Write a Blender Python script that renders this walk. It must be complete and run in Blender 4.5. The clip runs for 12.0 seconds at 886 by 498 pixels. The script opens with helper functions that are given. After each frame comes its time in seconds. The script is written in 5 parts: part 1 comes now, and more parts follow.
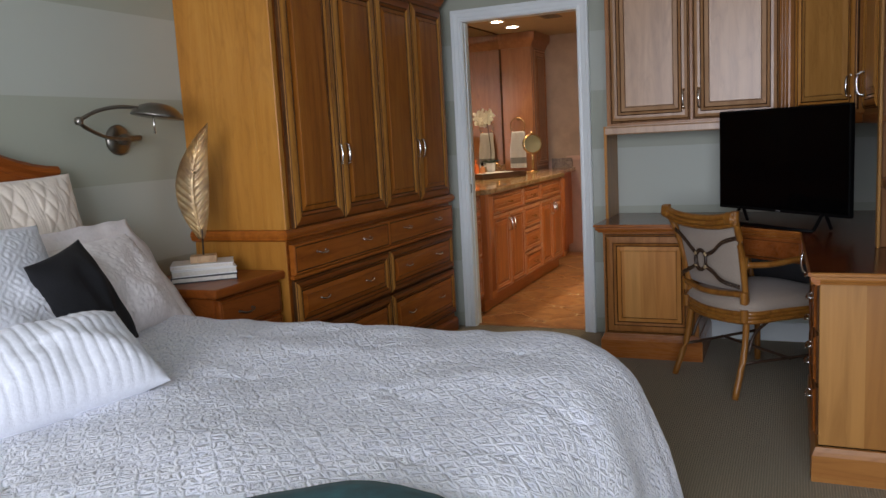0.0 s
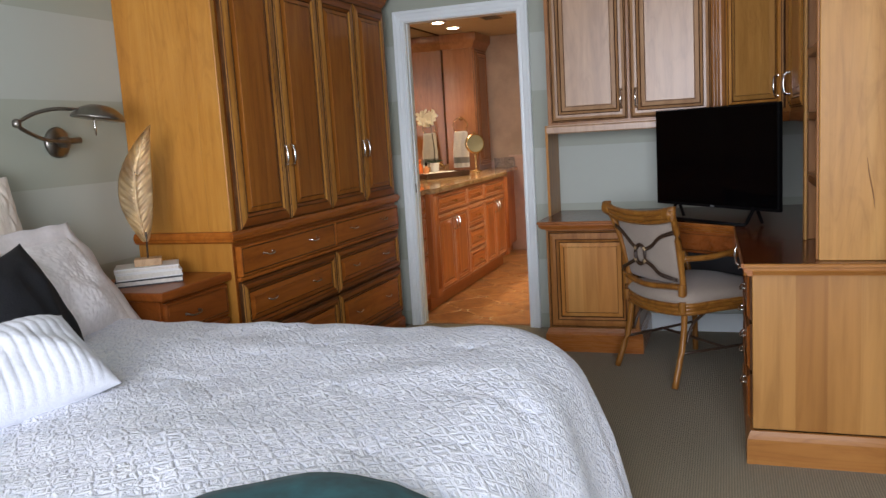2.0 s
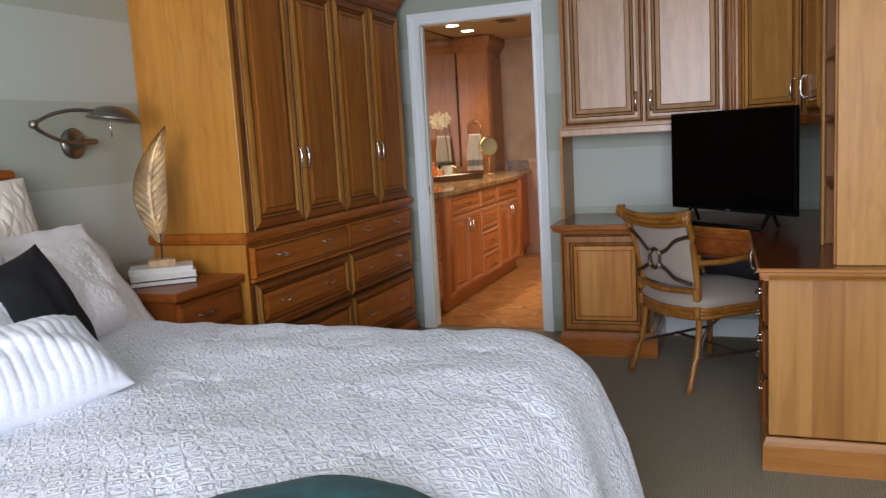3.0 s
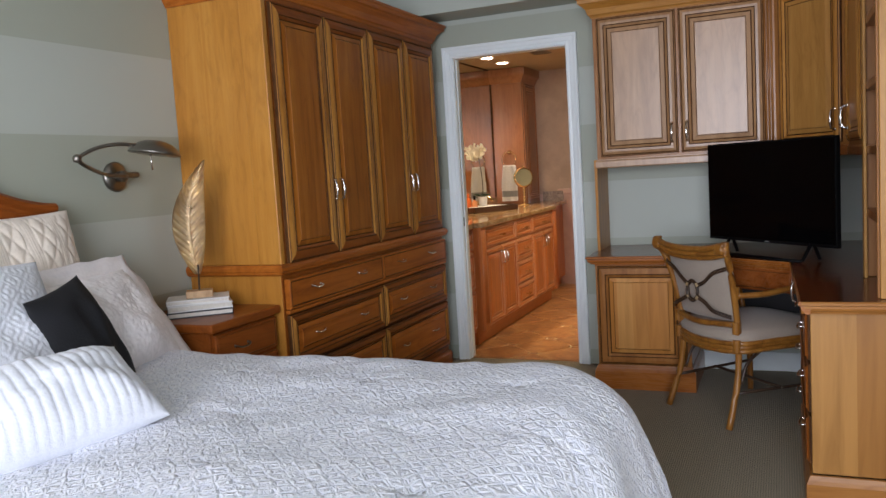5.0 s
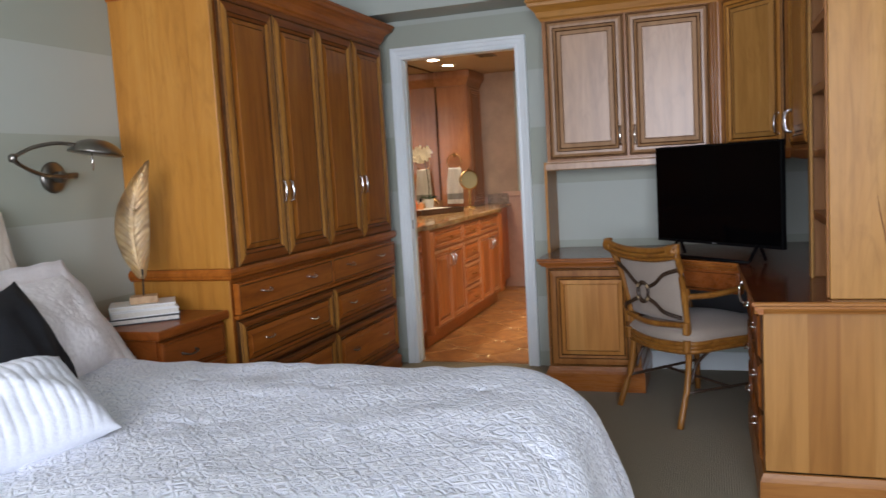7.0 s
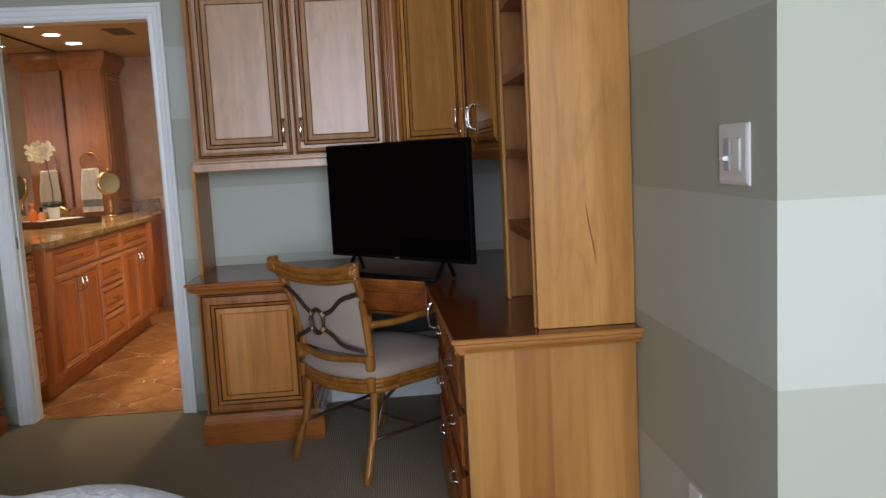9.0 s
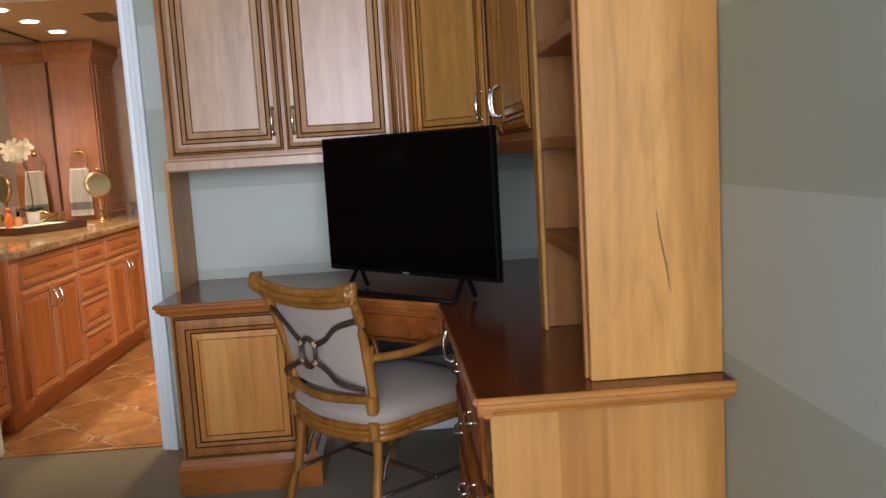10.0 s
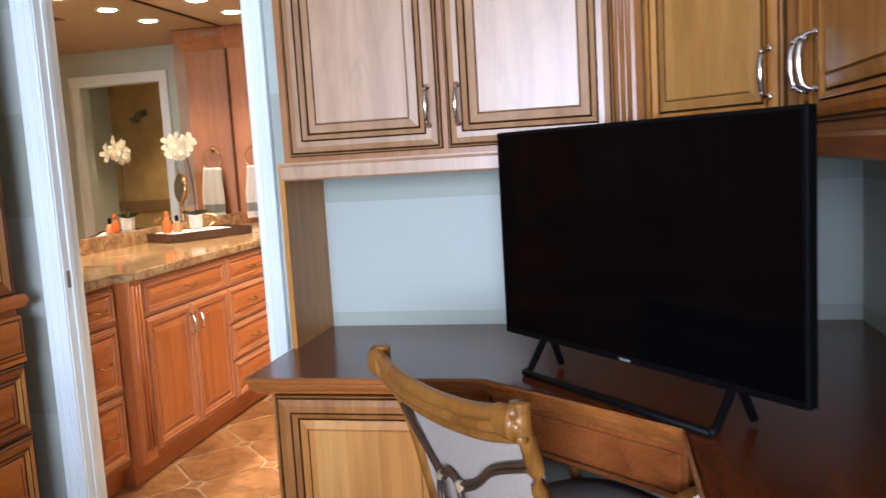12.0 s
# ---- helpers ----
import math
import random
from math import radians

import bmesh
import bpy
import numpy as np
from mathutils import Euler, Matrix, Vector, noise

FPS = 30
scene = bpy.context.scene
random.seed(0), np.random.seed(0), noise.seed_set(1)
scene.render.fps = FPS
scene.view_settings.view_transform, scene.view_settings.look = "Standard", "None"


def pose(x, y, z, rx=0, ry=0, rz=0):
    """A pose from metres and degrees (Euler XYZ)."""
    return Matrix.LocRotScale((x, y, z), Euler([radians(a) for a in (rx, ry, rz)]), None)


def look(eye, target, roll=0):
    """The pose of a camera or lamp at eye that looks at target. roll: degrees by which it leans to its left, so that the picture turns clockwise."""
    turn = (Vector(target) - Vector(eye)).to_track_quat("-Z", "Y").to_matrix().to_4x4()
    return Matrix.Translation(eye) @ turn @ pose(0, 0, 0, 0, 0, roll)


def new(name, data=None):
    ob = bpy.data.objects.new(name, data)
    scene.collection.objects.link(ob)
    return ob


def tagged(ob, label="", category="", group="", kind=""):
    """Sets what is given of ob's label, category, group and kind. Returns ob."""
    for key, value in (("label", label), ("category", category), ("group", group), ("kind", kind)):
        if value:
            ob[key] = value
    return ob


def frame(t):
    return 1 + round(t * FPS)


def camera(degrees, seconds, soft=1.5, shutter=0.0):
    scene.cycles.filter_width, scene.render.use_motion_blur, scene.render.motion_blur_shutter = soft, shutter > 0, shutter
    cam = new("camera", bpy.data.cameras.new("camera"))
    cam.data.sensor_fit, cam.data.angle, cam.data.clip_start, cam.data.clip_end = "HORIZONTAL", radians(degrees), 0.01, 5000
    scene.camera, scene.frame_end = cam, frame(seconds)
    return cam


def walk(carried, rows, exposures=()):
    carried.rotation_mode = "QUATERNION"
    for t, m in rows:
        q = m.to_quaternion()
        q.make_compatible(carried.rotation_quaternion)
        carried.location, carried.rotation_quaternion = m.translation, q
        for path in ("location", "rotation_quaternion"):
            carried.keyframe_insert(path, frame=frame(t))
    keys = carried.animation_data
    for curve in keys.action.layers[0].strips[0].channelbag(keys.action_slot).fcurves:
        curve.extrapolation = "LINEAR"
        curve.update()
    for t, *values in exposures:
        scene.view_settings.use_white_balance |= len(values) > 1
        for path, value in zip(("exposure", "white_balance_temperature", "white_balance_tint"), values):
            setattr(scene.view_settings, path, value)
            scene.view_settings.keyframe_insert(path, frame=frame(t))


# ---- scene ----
cam = camera(58.0, 12.0, shutter=0.25)
PATH = [
    (0, (-0.008, 0.679, 1.28), (-0.812, 2.49, 1.004), -3.1),
    (0.5, (0.004, 0.66, 1.274), (-0.763, 2.486, 0.996), -3.4),
    (1, (0.007, 0.653, 1.275), (-0.726, 2.493, 0.996), -3.4),
    (1.5, (-0.005, 0.635, 1.276), (-0.704, 2.488, 0.997), -3.4),
    (2, (-0.004, 0.63, 1.279), (-0.677, 2.492, 0.996), -3.5),
    (2.5, (-0.014, 0.637, 1.282), (-0.68, 2.501, 0.997), -3.5),
    (3, (-0.009, 0.637, 1.277), (-0.712, 2.489, 1.003), -3.3),
    (5, (-0.006, 0.643, 1.283), (-0.79, 2.473, 1.089), -3.5),
    (5.5, (-0.001, 0.644, 1.285), (-0.784, 2.476, 1.107), -3.6),
    (6, (-0.005, 0.639, 1.287), (-0.775, 2.476, 1.107), -3.6),
    (6.5, (-0.027, 0.652, 1.288), (-0.768, 2.5, 1.101), -3.5),
    (7, (-0.086, 0.661, 1.282), (-0.727, 2.546, 1.086), -3.3),
    (7.5, (-0.091, 0.732, 1.284), (-0.43, 2.689, 1.05), -3.5),
    (7.7, (-0.117, 0.789, 1.295), (-0.374, 2.757, 1.053), -3.3),
    (9.3, (-0.133, 1.632, 1.263), (0.036, 3.611, 1.025), -3.0),
    (9.5, (-0.114, 1.746, 1.254), (0.051, 3.724, 1.012), -3.1),
    (10, (-0.082, 2.056, 1.259), (0.015, 4.039, 1.019), -3.4),
    (10.5, (-0.077, 2.296, 1.249), (-0.055, 4.281, 1.002), -3.9),
    (11, (-0.074, 2.592, 1.282), (-0.058, 4.576, 1.026), -3.9),
    (11.5, (-0.049, 2.901, 1.283), (-0.24, 4.878, 1.047), -4.1),
    (12, (-0.082, 3.2, 1.287), (-0.515, 5.139, 1.056), -3.4),
]
EXPOSURES = [(0, -0.46, 6300, 10), (0.5, 0.03, 6300, 10), (1.0, 0.13, 6300, 10), (1.6, 0.1, 6300, 10), (2.4, -0.05, 6300, 10), (3.2, -0.05, 6300, 10), (5.0, -0.04, 6300, 10), (5.5, -0.04, 6300, 10), (6.5, -0.06, 6200, 10), (7.0, -0.04, 6150, 10), (7.5, 0.2, 6150, 10),
             (8.4, 0.02, 6150, 10), (9.3, -0.2, 6200, 10), (9.6, -0.1, 6200, 10), (10.0, 0.3, 6100, 10), (10.5, 0.84, 5950, 10), (11.0, 0.96, 5700, 10), (12.0, 1.04, 5400, 10)]
walk(cam, [(t, look(eye, target, roll)) for t, eye, target, roll in PATH], EXPOSURES)

# ---------------- world, daylight, exposure ----------------
world = bpy.data.worlds.new("World")
scene.world = world
world.use_nodes = True
_sky = world.node_tree.nodes.new("ShaderNodeTexSky")
_sky.sky_type = "NISHITA"
_sky.sun_disc = False
_sky.sun_elevation = radians(38)
_sky.sun_rotation = radians(150)
_bg = world.node_tree.nodes["Background"]
_bg.inputs["Strength"].default_value = 0.12
world.node_tree.links.new(_sky.outputs["Color"], _bg.inputs["Color"])


def area_lamp(name, m, sx, sy, watts, colour):
    data = bpy.data.lights.new(name, "AREA")
    data.shape, data.size, data.size_y = "RECTANGLE", sx, sy
    data.energy, data.color = watts, colour
    ob = new(name, data)
    ob.matrix_world = m
    return ob


SOUTH_Y, EAST_X, CEIL = -2.1, 3.4, 2.72
# daylight of the sky in the big window opening behind the walk
area_lamp("window_daylight", pose(-0.05, SOUTH_Y + 0.36, 1.5, 70, 0, 0), 3.0, 2.0, 288, (0.87, 0.885, 1.0))
area_lamp("side_window_daylight", pose(EAST_X - 0.06, 0.9, 1.4, 90, 0, 90), 2.6, 1.9, 25, (0.87, 0.89, 1.0))
# recessed downlights of the bathroom; the last three are unseen, added to brighten floor and shower
DOWNLIGHTS = ((-2.43, 8.0, 38), (-2.43, 7.57, 38), (-2.43, 7.15, 38), (-2.43, 6.5, 42), (-1.2, 7.6, 68), (-1.2, 6.6, 58), (-1.5, 9.6, 44))


# ---------------- materials ----------------
class Nodes:
    def __init__(self, name):
        self.mat = bpy.data.materials.new(name)
        self.mat.use_nodes = True
        self.t = self.mat.node_tree
        self.b = self.t.nodes["Principled BSDF"]

    def n(self, kind, **sets):
        node = self.t.nodes.new("ShaderNode" + kind)
        for k, v in sets.items():
            if k == "op":
                node.operation = v
            elif k == "blend":
                node.blend_type = v
            elif k == "kind":
                node.wave_type = v
        return node

    def l(self, a, b):
        self.t.links.new(a, b)

    def coords(self, scale=(1, 1, 1), rot=(0, 0, 0), shift=True, which="Object"):
        tc, mp = self.n("TexCoord"), self.n("Mapping")
        mp.inputs["Scale"].default_value = scale
        mp.inputs["Rotation"].default_value = [radians(a) for a in rot]
        self.l(tc.outputs[which], mp.inputs["Vector"])
        if shift:
            oi, mul = self.n("ObjectInfo"), self.n("Math", op="MULTIPLY")
            mul.inputs[1].default_value = 37.0
            self.l(oi.outputs["Random"], mul.inputs[0])
            self.l(mul.outputs[0], mp.inputs["Location"])
        return mp.outputs["Vector"]

    def noise(self, vec, scale, detail=4, rough=0.55, dist=0.0):
        nd = self.n("TexNoise")
        nd.inputs["Scale"].default_value = scale
        nd.inputs["Detail"].default_value = detail
        nd.inputs["Roughness"].default_value = rough
        nd.inputs["Distortion"].default_value = dist
        self.l(vec, nd.inputs["Vector"])
        return nd.outputs["Fac"]

    def ramp(self, fac, *stops):
        r = self.n("ValToRGB")
        e = r.color_ramp.elements
        while len(e) < len(stops):
            e.new(0.5)
        for el, (p, c) in zip(e, stops):
            el.position, el.color = p, (*c, 1) if len(c) == 3 else c
        self.l(fac, r.inputs["Fac"])
        return r.outputs["Color"]

    def mix(self, fac, a, b, blend="MIX"):
        m = self.n("MixRGB", blend=blend)
        for sock, v in zip(m.inputs, (fac, a, b)):
            if isinstance(v, (int, float)):
                sock.default_value = v
            elif isinstance(v, tuple):
                sock.default_value = (*v, 1)
            else:
                self.l(v, sock)
        return m.outputs["Color"]

    def math(self, op, a, b=0.0):
        m = self.n("Math", op=op)
        for sock, v in zip(m.inputs, (a, b)):
            if isinstance(v, (int, float)):
                sock.default_value = v
            else:
                self.l(v, sock)
        return m.outputs[0]

    def bump(self, height, strength, distance=0.01):
        b = self.n("Bump")
        b.inputs["Strength"].default_value = strength
        b.inputs["Distance"].default_value = distance
        self.l(height, b.inputs["Height"])
        self.l(b.outputs["Normal"], self.b.inputs["Normal"])

    def set(self, **kw):
        for k, v in kw.items():
            sock = self.b.inputs[k.replace("_", " ")]
            if isinstance(v, (int, float)):
                sock.default_value = v
            elif isinstance(v, tuple):
                sock.default_value = (*v, 1) if len(v) == 3 and sock.type == "RGBA" else v
            else:
                self.l(v, sock)
        return self


def wood(name, dark, mid, light, grain="z", rough=0.34, coat=0.15, blotch=0.45, coat_rough=0.2, spec=0.3, cathedral=0.35):
    """Finished cabinet wood with long grain along one axis, soft blotches and a lacquer coat."""
    m = Nodes(name)
    s = {"z": (9, 9, 0.55), "x": (0.55, 9, 9), "y": (9, 0.55, 9)}[grain]
    v = m.coords(s)
    grain_fac = m.noise(v, 1.5, 5, 0.5, 1.2)
    fine = m.noise(m.coords(tuple(c * 7 for c in s)), 3.0, 3, 0.6)
    blot = m.noise(m.coords((2.4, 2.4, 1.5)), 1.9, 4, 0.6, 0.8)
    col = m.ramp(grain_fac, (0.18, dark), (0.48, mid), (0.85, light))
    col = m.mix(m.math("MULTIPLY", blot, blotch), col, m.mix(0.5, col, dark, "MULTIPLY"))
    fig = m.noise(m.coords(tuple(c * 0.45 + 1.2 for c in s)), 2.6, 5, 0.62, 1.5)
    col = m.mix(0.38, col, m.mix(1.0, col, m.ramp(fig, (0.34, (0.62, 0.56, 0.5)), (0.5, (1, 1, 1)), (0.7, (1.12, 1.12, 1.1))), "MULTIPLY"))
    col = m.mix(0.1, col, m.ramp(fine, (0.35, dark), (0.65, light)), "MIX")
    # cathedral growth rings and small dark flecks
    plain_sawn = m.noise(m.coords(tuple(c * 0.3 + 0.1 for c in s)), 1.6, 2, 0.4, 0.6)
    ringed = m.math("ABSOLUTE", m.math("SINE", m.math("MULTIPLY", plain_sawn, 58.0)))
    col = m.mix(cathedral, col, m.mix(1.0, col, m.ramp(ringed, (0.0, (0.62, 0.55, 0.46)), (0.3, (1, 1, 1)), (1.0, (1.06, 1.06, 1.05))), "MULTIPLY"))
    fleck = m.noise(m.coords(tuple(c * 2.2 for c in s)), 2.2, 2, 0.5)
    col = m.mix(m.ramp(fleck, (0.70, (0, 0, 0)), (0.78, (0.55, 0.55, 0.55))), col, dark)
    m.set(Base_Color=col, Roughness=m.math("ADD", m.math("MULTIPLY", fine, 0.16), rough - 0.08), Coat_Weight=coat, Coat_Roughness=coat_rough, Specular_IOR_Level=spec)
    m.bump(m.math("ADD", grain_fac, fine), 0.02, 0.003)
    return m.mat


def planked(name, tones, width, rough=0.34):
    """Panel glued up from upright boards of slightly different tone."""
    m = Nodes(name)
    tc, sep = m.n("TexCoord"), m.n("SeparateXYZ")
    m.l(tc.outputs["Object"], sep.inputs[0])
    k = m.math("FLOOR", m.math("DIVIDE", sep.outputs["X"], width))
    wn = m.n("TexWhiteNoise")
    wn.noise_dimensions = "1D"
    m.l(k, wn.inputs["W"])
    col = m.ramp(wn.outputs["Value"], (0.1, tones[0]), (0.5, tones[1]), (0.9, tones[2]))
    g = m.noise(m.coords((9, 9, 0.55)), 2.0, 5, 0.55, 1.2)
    col = m.mix(0.6, col, m.mix(1.0, col, m.ramp(g, (0.3, (0.6, 0.54, 0.46)), (0.55, (1, 1, 1)), (0.75, (1.15, 1.15, 1.12))), "MULTIPLY"))
    m.set(Base_Color=col, Roughness=rough, Coat_Weight=0.15, Specular_IOR_Level=0.3)
    m.bump(g, 0.05, 0.004)
    return m.mat


def plain(name, colour, rough=0.5, metal=0.0, vary=0.08, scale=6.0, bump=0.0, coat=0.0, sheen=0.0, spec=0.5):
    m = Nodes(name)
    m.set(Specular_IOR_Level=spec)
    f = m.noise(m.coords((1, 1, 1)), scale, 5, 0.6)
    lo = tuple(max(0, c * (1 - vary)) for c in colour)
    hi = tuple(min(1, c * (1 + vary)) for c in colour)
    m.set(Base_Color=m.ramp(f, (0.35, lo), (0.65, hi)), Roughness=m.math("ADD", m.math("MULTIPLY", f, 0.12), rough - 0.06), Metallic=metal, Coat_Weight=coat, Sheen_Weight=sheen)
    if bump:
        m.bump(m.noise(m.coords((1, 1, 1)), scale * 12, 3), bump, 0.003)
    return m.mat


def striped_paint(name, light, dark):
    """Wall paint in broad horizontal tone-on-tone stripes with roller texture."""
    m = Nodes(name)
    tc, sep = m.n("TexCoord"), m.n("SeparateXYZ")
    m.l(tc.outputs["Object"], sep.inputs[0])
    k = m.math("FLOOR", m.math("DIVIDE", m.math("SUBTRACT", sep.outputs["Z"], 0.095), 0.355))
    odd = m.math("SUBTRACT", k, m.math("MULTIPLY", m.math("FLOOR", m.math("DIVIDE", k, 2.0)), 2.0))
    cloud = m.noise(m.coords((1, 1, 1), shift=False), 2.0, 4)
    col = m.mix(odd, light, dark)
    col = m.mix(m.math("MULTIPLY", cloud, 0.12), col, (0.5, 0.5, 0.46), "MULTIPLY")
    m.set(Base_Color=col, Roughness=0.55)
    m.bump(m.noise(m.coords((1, 1, 1), shift=False), 160, 2), 0.08, 0.002)
    return m.mat


def carpet_mat():
    m = Nodes("loop_carpet")
    v = m.coords((1, 1, 1), rot=(0, 0, 0), shift=False)
    w1, w2 = m.n("TexWave"), m.n("TexWave")
    w1.bands_direction, w2.bands_direction = "X", "Y"
    for w in (w1, w2):
        w.inputs["Scale"].default_value = 34.0
        w.inputs["Distortion"].default_value = 1.2
        w.inputs["Detail"].default_value = 2.0
        w.inputs["Detail Scale"].default_value = 2.0
        m.l(v, w.inputs["Vector"])
    loops = m.math("MULTIPLY", w1.outputs["Fac"], w2.outputs["Fac"])
    fuzz = m.noise(v, 240, 3)
    big = m.noise(v, 1.2, 3)
    h = m.math("ADD", loops, m.math("MULTIPLY", fuzz, 0.5))
    col = m.ramp(h, (0.1, (0.17, 0.138, 0.08)), (0.6, (0.275, 0.228, 0.138)), (1.0, (0.36, 0.30, 0.19)))
    col = m.mix(m.math("MULTIPLY", big, 0.2), col, (0.22, 0.185, 0.12))
    m.set(Base_Color=col, Roughness=0.95, Sheen_Weight=0.15)
    m.bump(h, 0.6, 0.006)
    return m.mat


def coverlet_mat():
    """White matelasse cloth: short raised dashes, slanting one way or the other patch by patch, laid in the cloth's own plane."""
    m = Nodes("white_matelasse")
    flat = m.coords((1, 1, 1), shift=False, which="UV")
    warp = m.n("TexNoise")
    warp.inputs["Scale"].default_value = 22.0
    m.l(flat, warp.inputs["Vector"])
    add, sc = m.n("VectorMath", op="ADD"), m.n("VectorMath", op="SCALE")
    sc.inputs["Scale"].default_value = 0.012
    m.l(warp.outputs["Color"], sc.inputs[0])
    m.l(flat, add.inputs[0])
    m.l(sc.outputs[0], add.inputs[1])
    uv = add.outputs[0]
    dashes = []
    for turn in (45, -45):
        rot, sq = m.n("Mapping"), m.n("Mapping")
        rot.inputs["Rotation"].default_value = (0, 0, radians(turn))
        sq.inputs["Scale"].default_value = (31, 93, 1)
        m.l(uv, rot.inputs["Vector"])
        m.l(rot.outputs["Vector"], sq.inputs["Vector"])
        dashes.append(m.noise(sq.outputs["Vector"], 1.0, 1.5, 0.45))
    ck = m.n("TexChecker")
    ck.inputs["Scale"].default_value = 40.0
    m.l(uv, ck.inputs["Vector"])
    weave = m.mix(ck.outputs["Fac"], dashes[0], dashes[1])
    fuzz = m.noise(uv, 150, 3, 0.6)
    lump = m.noise(flat, 9, 3)
    h = m.math("ADD", weave, m.math("ADD", m.math("MULTIPLY", fuzz, 0.25), m.math("MULTIPLY", lump, 0.3)))
    # hollows painted greyer than the raised dashes: shade put into the cloth colour
    col = m.ramp(h, (0.60, (0.70, 0.73, 0.83)), (0.92, (0.86, 0.875, 0.93)))
    m.set(Base_Color=col, Roughness=0.92, Sheen_Weight=0.2)
    m.bump(h, 1.0, 0.013)
    return m.mat


def cloth(name, colour, scale=140, bump=0.3, vary=0.1, sheen=0.2):
    m = Nodes(name)
    v = m.coords((1, 1, 1))
    f, g = m.noise(v, scale, 3), m.noise(v, 7, 3)
    c = m.ramp(f, (0.3, tuple(x * (1 - vary) for x in colour)), (0.7, tuple(min(1, x * (1 + vary)) for x in colour)))
    c = m.mix(m.math("MULTIPLY", g, 0.25), c, tuple(x * 0.8 for x in colour))
    m.set(Base_Color=c, Roughness=0.92, Sheen_Weight=sheen)
    m.bump(f, bump, 0.003)
    return m.mat


def granite_mat(name, a, b, c):
    m = Nodes(name)
    v = m.coords((1, 1, 1), shift=False)
    f = m.noise(v, 9, 8, 0.7, 1.6)
    g = m.noise(v, 60, 4, 0.7)
    col = m.ramp(f, (0.3, a), (0.5, b), (0.68, c))
    col = m.mix(m.ramp(g, (0.5, (0, 0, 0)), (0.62, (0.55, 0.55, 0.55))), col, (0.09, 0.06, 0.04))
    m.set(Base_Color=col, Roughness=0.14, Coat_Weight=0.3)
    return m.mat


def slate_mat():
    m = Nodes("copper_slate")
    v = m.coords((1, 1, 1))
    f = m.noise(v, 5.5, 7, 0.65, 1.0)
    g = m.noise(v, 28, 4, 0.6)
    col = m.ramp(f, (0.32, (0.19, 0.07, 0.022)), (0.5, (0.41, 0.18, 0.055)), (0.7, (0.58, 0.32, 0.12)))
    col = m.mix(0.25, col, m.ramp(g, (0.4, (0.2, 0.08, 0.03)), (0.65, (0.6, 0.36, 0.17))))
    m.set(Base_Color=col, Roughness=m.math("ADD", m.math("MULTIPLY", g, 0.25), 0.22))
    m.bump(f, 0.25, 0.01)
    return m.mat


def glow(name, colour, strength):
    m = Nodes(name)
    m.set(Base_Color=(0.9, 0.9, 0.9), Emission_Color=colour, Emission_Strength=strength)
    return m.mat


HONEY = wood("honey_maple_upright", (0.39, 0.158, 0.023), (0.50, 0.222, 0.036), (0.59, 0.292, 0.06), "z", 0.36, 0.12, 0.5, 0.22, 0.25, 0.12)
HONEY_X = wood("honey_maple_across", (0.33, 0.125, 0.02), (0.47, 0.21, 0.037), (0.57, 0.295, 0.072), "x")
CHERRY = wood("cherry_door_upright", (0.18, 0.052, 0.007), (0.365, 0.122, 0.015), (0.48, 0.188, 0.029), "z", 0.36, 0.06, 0.4, 0.25, 0.16)
CHERRY_Y = wood("cherry_drawer_along", (0.21, 0.052, 0.007), (0.40, 0.116, 0.014), (0.52, 0.172, 0.026), "y", 0.36, 0.06, 0.35, 0.25, 0.16)
CHERRY_X = wood("cherry_rail_across", (0.24, 0.075, 0.014), (0.36, 0.12, 0.023), (0.44, 0.165, 0.036), "x", 0.28, 0.35, 0.3)
DESKTOP = wood("red_cherry_top", (0.075, 0.016, 0.004), (0.14, 0.032, 0.008), (0.20, 0.05, 0.013), "y", 0.22, 0.3, 0.2)
MAPLE = wood("pale_maple_panel", (0.33, 0.15, 0.033), (0.44, 0.218, 0.053), (0.53, 0.29, 0.082), "z", 0.4, 0.06, 0.2, 0.25, 0.2, 0.2)
MAPLE_X = wood("pale_maple_across", (0.27, 0.10, 0.02), (0.35, 0.145, 0.033), (0.42, 0.195, 0.052), "x", 0.38, 0.06, 0.3, 0.25, 0.2)
# honey wood made paler: the window's reflection is put into the colour
PALE = wood("maple_window_sheen", (0.34, 0.19, 0.095), (0.46, 0.275, 0.145), (0.54, 0.345, 0.195), "z", 0.34, 0.7, 0.35, 0.36, 0.4, 0.2)
VANITY = wood("orange_cherry", (0.32, 0.08, 0.017), (0.49, 0.15, 0.034), (0.60, 0.21, 0.055), "z", 0.34, 0.2, 0.2, 0.25, 0.25, 0.2)
VANITY_Y = wood("orange_cherry_along", (0.32, 0.08, 0.017), (0.49, 0.15, 0.034), (0.60, 0.21, 0.055), "y", 0.34, 0.2, 0.2, 0.25, 0.25, 0.2)
PLANKS = planked("maple_boards", ((0.40, 0.15, 0.03), (0.50, 0.215, 0.05), (0.57, 0.28, 0.078)), 0.083)
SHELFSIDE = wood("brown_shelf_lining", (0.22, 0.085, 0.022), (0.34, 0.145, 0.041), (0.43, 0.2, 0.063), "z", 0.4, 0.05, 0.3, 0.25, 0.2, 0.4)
# frames of those doors, with the reflected sheen mixed into the brown
PALEFRAME = wood("maple_sheen_frame", (0.27, 0.135, 0.052), (0.39, 0.215, 0.098), (0.48, 0.28, 0.135), "z", 0.34, 0.6, 0.3, 0.36, 0.38, 0.2)
